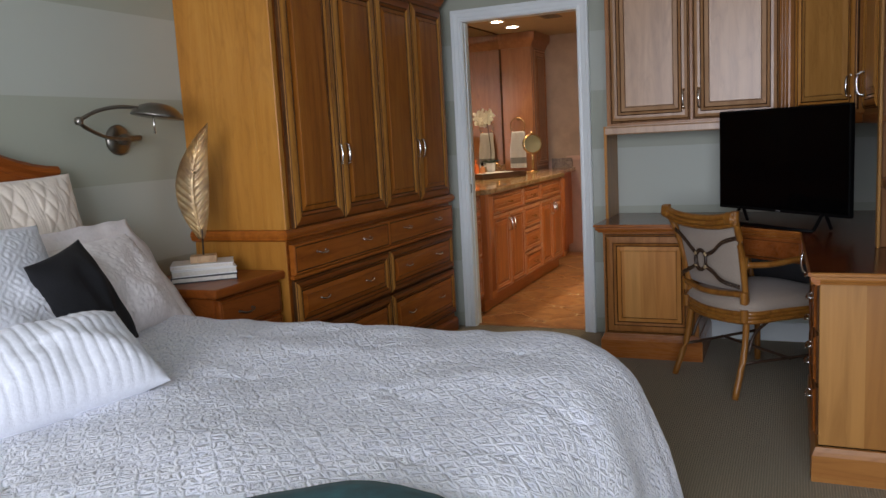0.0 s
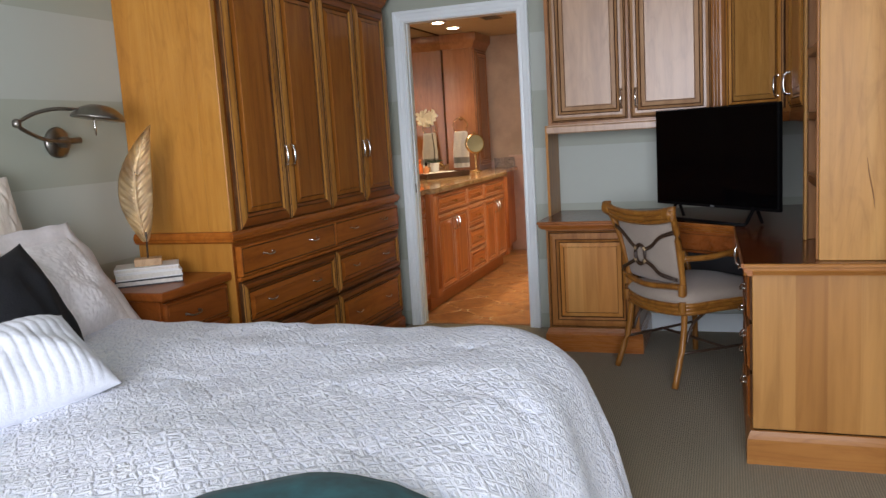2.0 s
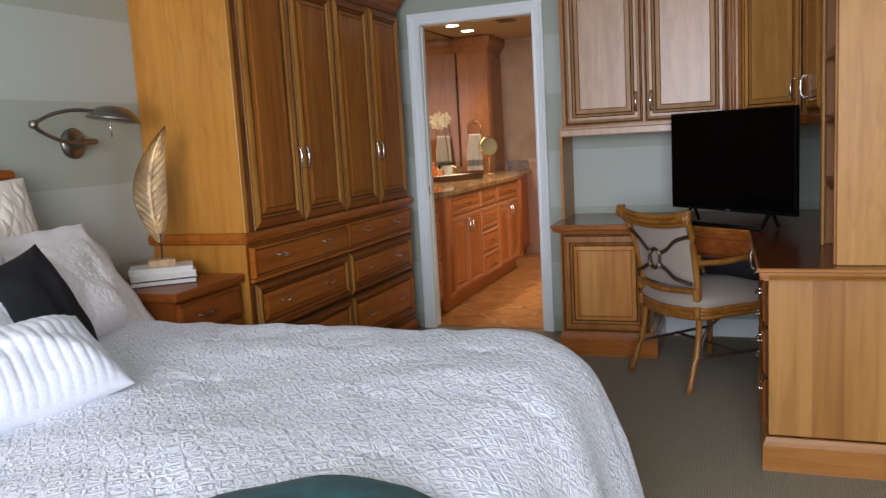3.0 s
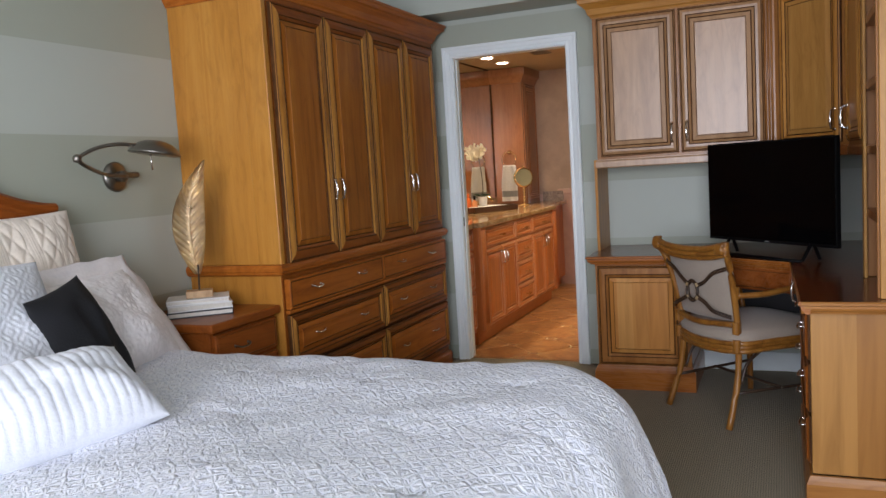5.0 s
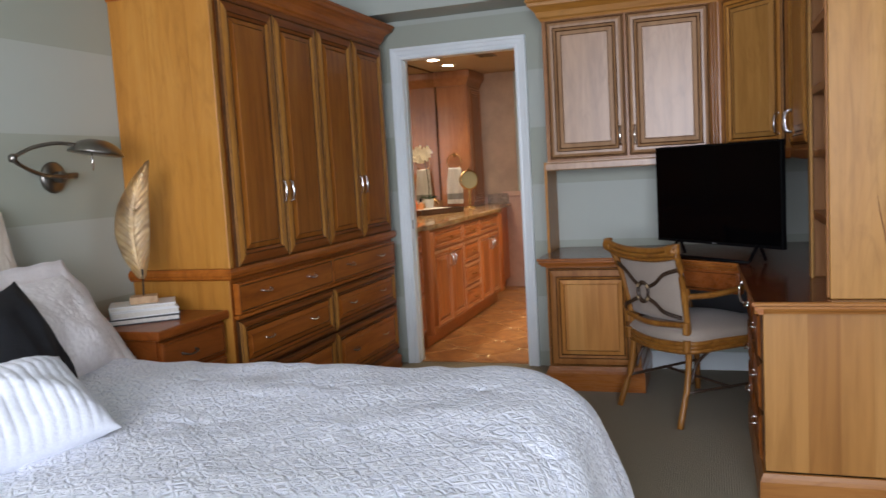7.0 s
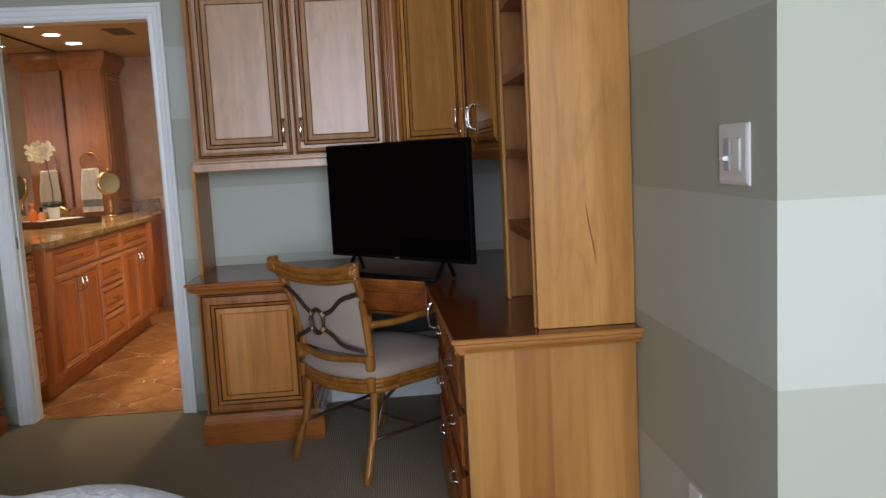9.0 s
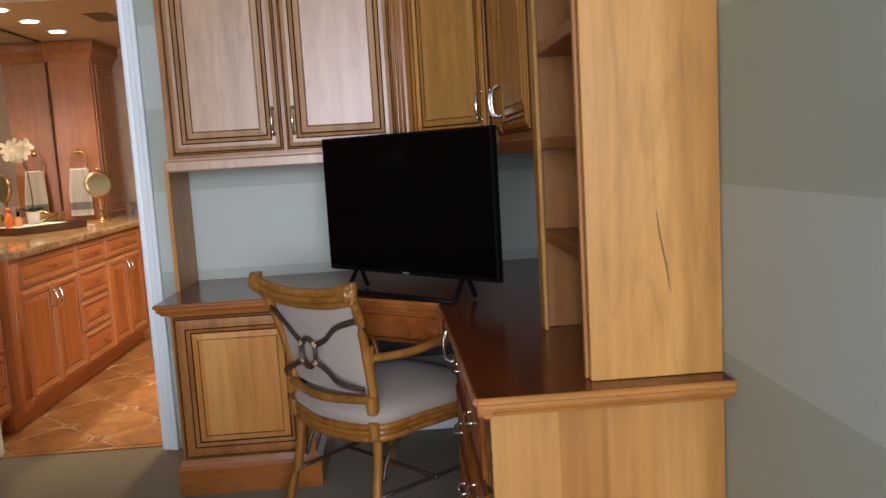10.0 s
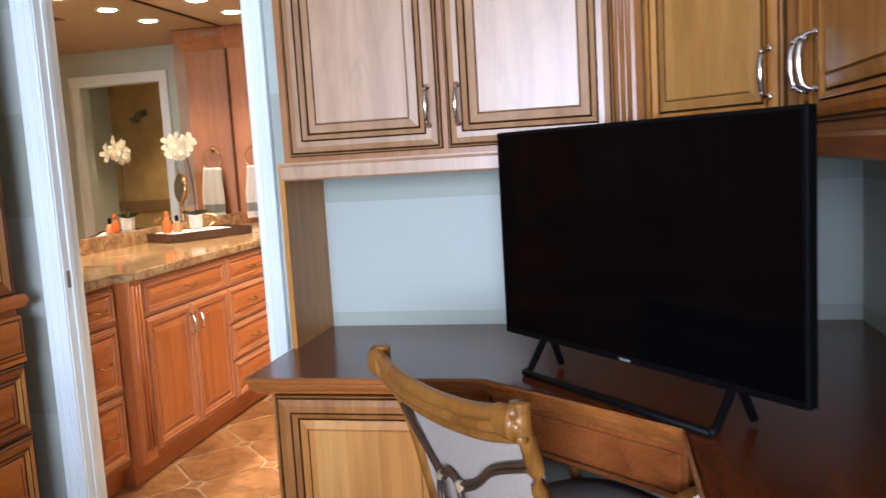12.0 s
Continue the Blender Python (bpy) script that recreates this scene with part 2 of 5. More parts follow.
ENDBOARDS = planked("pale_maple_boards", ((0.33, 0.145, 0.033), (0.385, 0.178, 0.043), (0.43, 0.212, 0.057)), 0.105)
GLAZE = plain("dark_glaze_line", (0.075, 0.029, 0.008), 0.55, vary=0.35, scale=18, spec=0.15)
TOWERWOOD = wood("brown_cherry", (0.27, 0.105, 0.042), (0.33, 0.135, 0.055), (0.38, 0.165, 0.07), "z", 0.35, 0.2, 0.15)
# raised in tone: the light caught by sloped stiles is in the colour
STILE = wood("honey_stile_lit", (0.28, 0.105, 0.016), (0.47, 0.205, 0.037), (0.62, 0.325, 0.078), "z", 0.36, 0.06, 0.4, 0.25, 0.18)
WARMRAIL = wood("red_cherry_rail", (0.13, 0.033, 0.005), (0.25, 0.069, 0.009), (0.34, 0.105, 0.016), "y", 0.36, 0.06, 0.35, 0.25, 0.15)
MIDSTILE = wood("mid_brown_stile", (0.22, 0.085, 0.02), (0.36, 0.15, 0.038), (0.46, 0.205, 0.06))
REDWOOD = wood("red_cherry_drawer", (0.18, 0.048, 0.011), (0.28, 0.08, 0.017), (0.35, 0.11, 0.026), "x", 0.28, 0.4, 0.3)
HEADWOOD = wood("red_brown_headboard", (0.15, 0.036, 0.006), (0.28, 0.074, 0.012), (0.38, 0.112, 0.021), "y", 0.34, 0.08, 0.4, 0.2, 0.22)
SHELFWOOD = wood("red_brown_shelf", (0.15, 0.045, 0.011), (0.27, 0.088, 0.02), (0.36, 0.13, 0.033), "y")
RATTAN = wood("rattan_cane", (0.13, 0.045, 0.007), (0.32, 0.132, 0.022), (0.46, 0.215, 0.044), "z", 0.35, 0.25, 0.6)
BINDING = plain("tan_cane_binding", (0.36, 0.26, 0.14), 0.5, vary=0.25, scale=40)
DARKCANE = plain("dark_twisted_cane", (0.05, 0.028, 0.016), 0.4, vary=0.3)
WALLPAINT = striped_paint("striped_wall_paint", (0.455, 0.49, 0.43), (0.37, 0.395, 0.32))
CEILPAINT = plain("ceiling_paint", (0.50, 0.51, 0.47), 0.8, vary=0.03, bump=0.1)
TRIMPAINT = plain("white_trim_paint", (0.80, 0.86, 0.86), 0.38, vary=0.03, scale=3)
CARPET = carpet_mat()
COVERLET = coverlet_mat()
LINEN = cloth("grey_chair_linen", (0.37, 0.305, 0.245), 260, 0.25)
WHITE_CLOTH = cloth("white_cotton", (0.70, 0.72, 0.77), 120, 0.3, 0.05)
CREAM_CLOTH = cloth("cream_velvet", (0.80, 0.71, 0.60), 90, 0.2, 0.05)
BLUSH_CLOTH = cloth("ivory_tufted_cotton", (0.86, 0.81, 0.80), 70, 0.5, 0.05)
BLACK_CLOTH = cloth("black_corduroy", (0.004, 0.0043, 0.0058), 160, 0.3, 0.3, 0.0)
TEAL = cloth("teal_plush", (0.007, 0.06, 0.066), 24, 0.2, 0.4, 0.06)
NICKEL = plain("polished_nickel", (0.75, 0.72, 0.68), 0.18, 1.0, 0.03)
PEWTER = plain("brushed_pewter", (0.26, 0.24, 0.21), 0.34, 1.0, 0.12)
BRASS = plain("warm_brass", (0.62, 0.42, 0.2), 0.25, 1.0, 0.06)
GOLDLEAF = plain("champagne_gold", (0.88, 0.69, 0.43), 0.3, 0.92, 0.2, 14)
BLACKPLASTIC = plain("black_plastic", (0.003, 0.003, 0.0033), 0.5, vary=0.1, spec=0.1)
SCREEN = plain("black_screen", (0.0015, 0.0015, 0.0018), 0.1, vary=0.05, spec=0.12)
PLASTIC = plain("white_plastic", (0.66, 0.66, 0.65), 0.35, vary=0.02)
PAPER = plain("book_pages", (0.72, 0.68, 0.60), 0.8, vary=0.08, scale=90)
BOOKWHITE = plain("book_cover_white", (0.78, 0.77, 0.74), 0.5, vary=0.04)
BLONDE = wood("blonde_block", (0.45, 0.28, 0.15), (0.58, 0.38, 0.21), (0.66, 0.45, 0.27), "y", 0.5, 0.0, 0.2)
GRANITE = granite_mat("gold_granite", (0.16, 0.085, 0.04), (0.40, 0.24, 0.11), (0.58, 0.43, 0.25))
SPLASH = granite_mat("grey_brown_granite", (0.12, 0.09, 0.075), (0.30, 0.23, 0.19), (0.45, 0.37, 0.31))
SLATE = slate_mat()
GROUT = plain("sand_grout", (0.56, 0.40, 0.23), 0.9, vary=0.15, scale=30)
BATHWALL = plain("warm_beige_plaster", (0.50, 0.36, 0.25), 0.75, vary=0.12, scale=5, bump=0.2)
BATHTILE = plain("rose_beige_tile", (0.56, 0.36, 0.27), 0.35, vary=0.08, scale=8)
SAGE = plain("pale_sage_wall", (0.50, 0.55, 0.47), 0.6, vary=0.04)
SHOWERTILE = plain("golden_shower_tile", (0.50, 0.34, 0.14), 0.35, vary=0.15, scale=7)
TOWEL_W = cloth("white_towel", (0.78, 0.76, 0.73), 160, 0.6, 0.06)
TOWEL_G = cloth("grey_towel_band", (0.30, 0.30, 0.29), 160, 0.6, 0.06)
PETAL = plain("white_orchid_petal", (0.82, 0.79, 0.70), 0.6, vary=0.06)
STEM = plain("dark_orchid_stem", (0.06, 0.045, 0.02), 0.6, vary=0.3)
LEAFGREEN = plain("dark_orchid_leaf", (0.02, 0.045, 0.015), 0.4, vary=0.3)
ORANGE = plain("orange_bottle", (0.75, 0.17, 0.03), 0.3, vary=0.06)
TRAYWOOD = plain("dark_tray_lacquer", (0.07, 0.03, 0.018), 0.22, vary=0.3, coat=0.5)
LAMPGLOW = glow("downlight_glow", (1.0, 0.84, 0.62), 40.0)
# near-black colour standing in for the shade under the desk
KNEE_SHADE = plain("painted_knee_shade", (0.05, 0.05, 0.053), 0.7, vary=0.1)

_m = Nodes("bath_mirror")
_m.set(Base_Color=(0.76, 0.74, 0.67), Metallic=1.0, Roughness=0.015)
MIRROR = _m.mat
_m = Nodes("window_glass")
_m.set(Base_Color=(0.95, 0.97, 0.97), Roughness=0.02, Transmission_Weight=1.0, IOR=1.45)
GLASS = _m.mat


# ---------------- building helpers ----------------
def finish(bm, name, mats, parent=None, smooth=False, label=""):
    me = bpy.data.meshes.new(name)
    bmesh.ops.recalc_face_normals(bm, faces=bm.faces)
    bm.to_mesh(me)
    bm.free()
    for mt in mats if isinstance(mats, (list, tuple)) else (mats,):
        me.materials.append(mt)
    if smooth:
        for p in me.polygons:
            p.use_smooth = True
    ob = new(name, me)
    if parent is not None:
        ob.parent = parent
    if label:
        tagged(ob, label)
    return ob


def part(name, bm, material, parent, label="", smooth=False):
    return finish(bm, name, material, parent, smooth, label)


def thing(name, label, category, at=(0, 0, 0), group="", turn=0.0):
    ob = new(name)
    ob.matrix_world = pose(*at, 0, 0, turn)
    return tagged(ob, label, category, group)


def box(x0, x1, y0, y1, z0, z1, bevel=0.0, bm=None, seg=2):
    own = bm is None
    bm = bm or bmesh.new()
    got = bmesh.ops.create_cube(bm, size=1.0)
    vs = got["verts"]
    for v in vs:
        v.co = Vector(((x0 + x1) / 2 + v.co.x * (x1 - x0), (y0 + y1) / 2 + v.co.y * (y1 - y0), (z0 + z1) / 2 + v.co.z * (z1 - z0)))
    if bevel:
        es = list({e for v in vs for e in v.link_edges})
        bmesh.ops.bevel(bm, geom=es, offset=bevel, segments=seg, affect="EDGES", profile=0.5)
    return bm


def structure(name, bm, mat, label="", category=""):
    return tagged(finish(bm, name, mat), label, category, "", "structure")


def rings(m, w, h, steps, bm=None, joinery=False):
    """Concentric rectangular steps in the local xy plane of m (z outward): (inset, height, material). joinery: rails (material 2) and stiles (3) differ from the panel."""
    bm = bm or bmesh.new()
    last, field = None, False
    for n, (ins, up, mi) in enumerate(steps):
        a, b = w / 2 - ins, h / 2 - ins
        now = [bm.verts.new(m @ Vector((x, y, up))) for x, y in ((-a, -b), (a, -b), (a, b), (-a, b))]
        if last:
            field = n >= len(steps) - 3
            for i in range(4):
                f = bm.faces.new((last[i], last[(i + 1) % 4], now[(i + 1) % 4], now[i]))
                f.material_index = mi if mi or field or not joinery else 2 + i % 2
        last = now
    bm.faces.new(last).material_index = 0
    return bm


def door_steps(t=0.02, frame_w=0.055):
    """Raised panel in a moulded, mitred frame with dark glaze in its grooves."""
    f = frame_w
    return ((0, 0, 0), (0, t - 0.012, 1), (0.003, t - 0.009, 1), (0.006, t - 0.006, 0), (0.009, t - 0.009, 1), (0.0115, t - 0.005, 1), (f * 0.45, t, 0), (f - 0.018, t, 0), (f - 0.0155, t - 0.006, 1), (f - 0.0132, t - 0.001, 1),
            (f - 0.001, t - 0.008, 0), (f + 0.002, t - 0.014, 1), (f + 0.0048, t - 0.009, 1), (f + 0.026, t - 0.002, 0), (f + 0.028, t - 0.005, 1), (f + 0.031, t - 0.001, 0))


def facing(x, y, z, towards):
    """Pose of a panel centred at a place, its local z towards a compass angle (degrees from +x), local y up."""
    a = radians(towards)
    out, up = Vector((math.cos(a), math.sin(a), 0)), Vector((0, 0, 1))
    side = up.cross(out)
    return Matrix(((side.x, up.x, out.x, x), (side.y, up.y, out.y, y), (side.z, up.z, out.z, z), (0, 0, 0, 1)))


def tube(points, radius, sides=8, bm=None, closed=False, taper=None):
    """A round bar swept along points."""
    bm = bm or bmesh.new()
    pts = [Vector(p) for p in points]
    n = len(pts)
    loops = []
    ref = Vector((0, 0, 1))
    for i, p in enumerate(pts):
        a = pts[(i - 1) % n] if closed or i else p
        b = pts[(i + 1) % n] if closed or i < n - 1 else p
        d = (b - a).normalized()
        if abs(d.dot(ref)) > 0.95:
            side = d.cross(Vector((1, 0, 0))).normalized()
        else:
            side = d.cross(ref).normalized()
        up = side.cross(d).normalized()
        r = radius * (taper(i / max(1, n - 1)) if taper else 1)
        loops.append([bm.verts.new(p + r * (math.cos(2 * math.pi * k / sides) * side + math.sin(2 * math.pi * k / sides) * up)) for k in range(sides)])
    for i in range(n if closed else n - 1):
        a, b = loops[i], loops[(i + 1) % n]
        for k in range(sides):
            bm.faces.new((a[k], a[(k + 1) % sides], b[(k + 1) % sides], b[k]))
    if not closed:
        bm.faces.new(loops[0])
        bm.faces.new(loops[-1])
    return bm


def spline(ctrl, steps=6):
    """Smooth run of points through the given ones (Catmull-Rom)."""
    p = [Vector(c) for c in ctrl]
    p = [2 * p[0] - p[1]] + p + [2 * p[-1] - p[-2]]
    out = []
    for i in range(1, len(p) - 2):
        for s in range(steps):
            t = s / steps
            out.append(0.5 * ((2 * p[i]) + (p[i + 1] - p[i - 1]) * t + (2 * p[i - 1] - 5 * p[i] + 4 * p[i + 1] - p[i + 2]) * t * t + (3 * p[i] - p[i - 1] - 3 * p[i + 1] + p[i + 2]) * t ** 3))
    out.append(p[-2])
    return out


def lathe(profile, m=None, sides=20, bm=None):
    """A turned shape round local z from (radius, height) pairs."""
    bm = bm or bmesh.new()
    m = m or Matrix()
    loops = [[bm.verts.new(m @ Vector((r * math.cos(2 * math.pi * k / sides), r * math.sin(2 * math.pi * k / sides), z))) for k in range(sides)] for r, z in profile]
    for a, b in zip(loops, loops[1:]):
        for k in range(sides):
            bm.faces.new((a[k], a[(k + 1) % sides], b[(k + 1) % sides], b[k]))
    bm.faces.new(loops[0])
    bm.faces.new(loops[-1])
    return bm


def sweep(profile, path, bm=None, closed=False):
    """A moulding: (out, up) profile carried along a horizontal path of (x, y, z), mitred at its corners; out is to the right of the way."""
    bm = bm or bmesh.new()
    pts = [Vector(p) for p in path]
    n = len(pts)
    loops = []
    for i, p in enumerate(pts):
        d0 = (p - pts[i - 1]).normalized() if i or closed else None
        d1 = (pts[(i + 1) % n] - p).normalized() if i < n - 1 or closed else None
        d0, d1 = d0 or d1, d1 or d0
        n0, n1 = Vector((d0.y, -d0.x, 0)), Vector((d1.y, -d1.x, 0))
        mit = (n0 + n1).normalized()
        k = 1 / max(0.3, mit.dot(n0))
        loops.append([bm.verts.new(p + mit * (o * k) + Vector((0, 0, u))) for o, u in profile])
    for i in range(n if closed else n - 1):
        a, b = loops[i], loops[(i + 1) % n]
        for k in range(len(profile)):
            k2 = (k + 1) % len(profile)
            bm.faces.new((a[k], a[k2], b[k2], b[k]))
    if not closed:
        bm.faces.new(loops[0])
        bm.faces.new(loops[-1])
    return bm


def prism(poly, z0, z1, bm=None, bevel=0.0):
    """An upright slab over a plan outline."""
    bm = bm or bmesh.new()
    lo = [bm.verts.new((x, y, z0)) for x, y in poly]
    hi = [bm.verts.new((x, y, z1)) for x, y in poly]
    n = len(poly)
    bm.faces.new(lo)
    top = bm.faces.new(hi)
    for i in range(n):
        bm.faces.new((lo[i], lo[(i + 1) % n], hi[(i + 1) % n], hi[i]))
    if bevel:
        bmesh.ops.bevel(bm, geom=list(top.edges), offset=bevel, segments=3, affect="EDGES", profile=0.5)
    return bm


def bow_handle(m, length=0.1, stand=0.028):
    """Arched cabinet pull with flared feet; local y along it, z outward."""
    h = length / 2
    pts = [m @ Vector((0, y, z)) for y, z in ((-h, 0.0), (-h, stand * 0.5), (-h * 0.8, stand * 0.9), (-h * 0.4, stand * 1.08), (0, stand * 1.12), (h * 0.4, stand * 1.08), (h * 0.8, stand * 0.9), (h, stand * 0.5), (h, 0.0))]
    bm = tube(spline(pts, 3), 0.0048, 8, taper=lambda u: 1.0 + 0.45 * math.exp(-((u - 0.5) / 0.16) ** 2))
    for s in (-1, 1):
        lathe(((0.004, 0.0), (0.0085, 0.001), (0.0085, 0.003), (0.005, 0.006)), m @ Matrix.Translation((0, s * h, 0)), 10, bm)
        lathe(((0.003, 0.0), (0.006, 0.002), (0.003, 0.007)), m @ Matrix.Translation((0, s * h * 0.86, stand * 0.86)), 8, bm)
    return bm


def bin_pull(m, length=0.075):
    """Small drawer pull with a drooping bail; local y is along the drawer."""
    h = length / 2
    pts = [m @ Vector((x, y, z)) for y, z, x in ((-h, 0, 0), (-h, 0.014, 0), (-h * 0.7, 0.02, -0.006), (0, 0.022, -0.009), (h * 0.7, 0.02, -0.006), (h, 0.014, 0), (h, 0, 0))]
    bm = tube(spline(pts, 3), 0.0036, 7)
    for s in (-1, 1):
        lathe(((0.004, 0.0), (0.007, 0.001), (0.005, 0.004)), m @ Matrix.Translation((0, s * h, 0)), 9, bm)
    return bm


def flat_pull(x, y, z, towards, length=0.075):
    return bin_pull(facing(x, y, z, towards) @ pose(0, 0, 0, 0, 0, 90), length)


# ---------------- the setting ----------------
LEFT_X, DOOR_Y, RIGHT_X, CORNER_Y = -2.6, 5.615, 0.581, 2.852
BATH_Y, FAR_Y, MIRROR_X, BATH_R, BATH_CEIL = 5.705, 8.97, -2.73, -0.6, 2.27
DX0, DX1, DZ = -1.99, -1.217, 2.022
TH = 0.09


def wall_with_opening(name, axis, at, thick, a0, a1, z1, openings, mat, label):
    """A wall along x (axis 'x', face at y=at) or y, from a0 to a1, with rectangular openings (b0, b1, z0, z1)."""
    bm = bmesh.new()
    cuts = sorted({a0, a1, *(b for o in openings for b in o[:2])})
    for u, v in zip(cuts, cuts[1:]):
        spans = [(0.0, z1)]
        for b0, b1, c0, c1 in openings:
            if b0 <= u and v <= b1:
                spans = ([(0.0, c0)] if c0 > 0.001 else []) + ([(c1, z1)] if c1 < z1 else [])
        for c0, c1 in spans:
            if axis == "x":
                box(u, v, at, at + thick, c0, c1, bm=bm)
            else:
                box(at, at + thick, u, v, c0, c1, bm=bm)
    bmesh.ops.remove_doubles(bm, verts=bm.verts, dist=0.0005)
    return structure(name, bm, mat, label, "wall")


structure("floor", box(LEFT_X - 0.1, EAST_X, SOUTH_Y - 0.1, BATH_Y - 0.06, -0.08, 0.0), CARPET, "beige loop-pile wall-to-wall carpet", "floor")
wall_with_opening("wall_door", "x", DOOR_Y, TH, MIRROR_X - 0.12, RIGHT_X + 0.1, CEIL, [(DX0, DX1, 0.0, DZ)], WALLPAINT, "grey-green striped wall with the bathroom doorway")
structure("wall_left", box(LEFT_X - 0.1, LEFT_X, SOUTH_Y, DOOR_Y, 0, CEIL), WALLPAINT, "grey-green wall with broad horizontal stripes", "wall")
structure("wall_right", box(RIGHT_X, RIGHT_X + 0.1, CORNER_Y, DOOR_Y, 0, CEIL), WALLPAINT, "grey striped wall beside the desk", "wall")
structure("wall_return", box(RIGHT_X + 0.1, EAST_X, CORNER_Y, CORNER_Y + 0.1, 0, CEIL), WALLPAINT, "pale striped wall turning the corner", "wall")
EWIN = (-0.45, 2.25, 0.4, 2.4)
wall_with_opening("wall_east", "y", EAST_X, 0.1, SOUTH_Y - 0.12, CORNER_Y + 0.1, CEIL, [EWIN], WALLPAINT, "grey striped wall with a window")
WIN = (-1.65, 1.55, 0.32, 2.56)
wall_with_opening("wall_south", "x", SOUTH_Y - 0.12, 0.12, LEFT_X - 0.1, EAST_X + 0.1, CEIL, [WIN], WALLPAINT, "grey striped wall with a wide window")
structure("ceiling", box(LEFT_X - 0.1, EAST_X + 0.1, SOUTH_Y - 0.12, DOOR_Y + TH, CEIL, CEIL + 0.08), CEILPAINT, "plain off-white ceiling", "ceiling")
structure("ceiling_soffit", box(LEFT_X, RIGHT_X, 5.33, DOOR_Y, 2.256, CEIL), WALLPAINT, "painted soffit box above the doorway", "soffit")


def window_unit(name, m, x0, x1, z0, z1, panes):
    """A framed window in the local xz plane of m, its room side towards +y."""
    def at(bm):
        bm.transform(m)
        return bm

    w = tagged(finish(at(box(x0 - 0.06, x1 + 0.06, 0.0005, 0.05, z0 - 0.04, z0, 0.006)), name, TRIMPAINT), "wide white-framed window", "window", "", "structure")
    y0, y1 = -0.09, -0.03
    for a, b, c, d in ((x0, x0 + 0.06, z0, z1), (x1 - 0.06, x1, z0, z1), (x0 + 0.06, x1 - 0.06, z0, z0 + 0.06), (x0 + 0.06, x1 - 0.06, z1 - 0.06, z1)):
        part("window_frame", at(box(a, b, y0, y1, c, d, 0.005)), TRIMPAINT, w)
    for k in range(1, panes):
        xm = x0 + (x1 - x0) * k / panes
        part("mullion", at(box(xm - 0.03, xm + 0.03, y0, y1, z0 + 0.06, z1 - 0.06, 0.004)), TRIMPAINT, w)
    for k in range(panes):
        a, b = x0 + (x1 - x0) * k / panes + 0.05, x0 + (x1 - x0) * (k + 1) / panes - 0.05
        p = part("pane", at(box(a, b, y0 + 0.027, y0 + 0.033, z0 + 0.05, z1 - 0.05)), GLASS, w)
        p.visible_shadow = False


window_unit("window_1", Matrix.Translation((0, SOUTH_Y, 0)), *WIN, 3)
window_unit("window_2", pose(EAST_X, 0, 0, 0, 0, 90), *EWIN, 2)
structure("ground", box(-120, 120, -120, 120, -3.2, -3.0), plain("outside_ground", (0.16, 0.17, 0.12), 0.9), "ground outside below the window", "ground")

# bathroom shell
structure("bath_floor", box(MIRROR_X, BATH_R, BATH_Y - 0.06, FAR_Y + 1.3, -0.08, -0.004), GROUT, "bathroom floor bedding with sand-coloured grout", "floor")
structure("bath_wall_mirror_side", box(MIRROR_X - 0.12, MIRROR_X, BATH_Y, FAR_Y + 1.3, 0, BATH_CEIL), BATHWALL, "beige bathroom wall behind the vanity", "wall")
structure("bath_wall_right", box(BATH_R, BATH_R + 0.1, BATH_Y, FAR_Y + 1.3, 0, BATH_CEIL), SAGE, "pale sage bathroom wall", "wall")
SX0, SX1, SZ = -1.88, -1.17, 2.0
wall_with_opening("bath_wall_far", "x", FAR_Y, 0.1, MIRROR_X, BATH_R, BATH_CEIL, [(SX0, SX1, 0.0, SZ)], SAGE, "pale sage bathroom wall with a shower opening")
structure("bath_wall_panel", box(-2.45, -2.03, FAR_Y - 0.01, FAR_Y, 0.97, BATH_CEIL), BATHWALL, "beige textured plaster beside the linen cabinet", "wall")
structure("bath_ceiling", box(MIRROR_X - 0.12, BATH_R + 0.1, BATH_Y, FAR_Y + 1.4, BATH_CEIL, BATH_CEIL + 0.08), plain("bath_ceiling_paint", (0.44, 0.32, 0.20), 0.8, vary=0.04), "warm cream bathroom ceiling", "ceiling")
structure("shower_wall", box(MIRROR_X, BATH_R, FAR_Y + 1.2, FAR_Y + 1.3, 0, BATH_CEIL), SHOWERTILE, "golden tiled shower wall", "wall")
structure("shower_band", box(MIRROR_X, BATH_R, FAR_Y + 1.188, FAR_Y + 1.2, 0.93, 1.03), plain("brown_tile_band", (0.26, 0.15, 0.07), 0.4), "brown tile band in the shower", "trim")
structure("bath_wainscot", box(-2.45, SX0 - 0.08, FAR_Y - 0.012, FAR_Y, 0.0, 0.97), BATHTILE, "rose-beige tiled lower wall", "trim")
structure("bath_chair_rail", box(-2.2, SX0 - 0.08, FAR_Y - 0.03, FAR_Y - 0.0125, 0.97, 1.02, 0.006), BATHTILE, "tile chair rail", "trim")


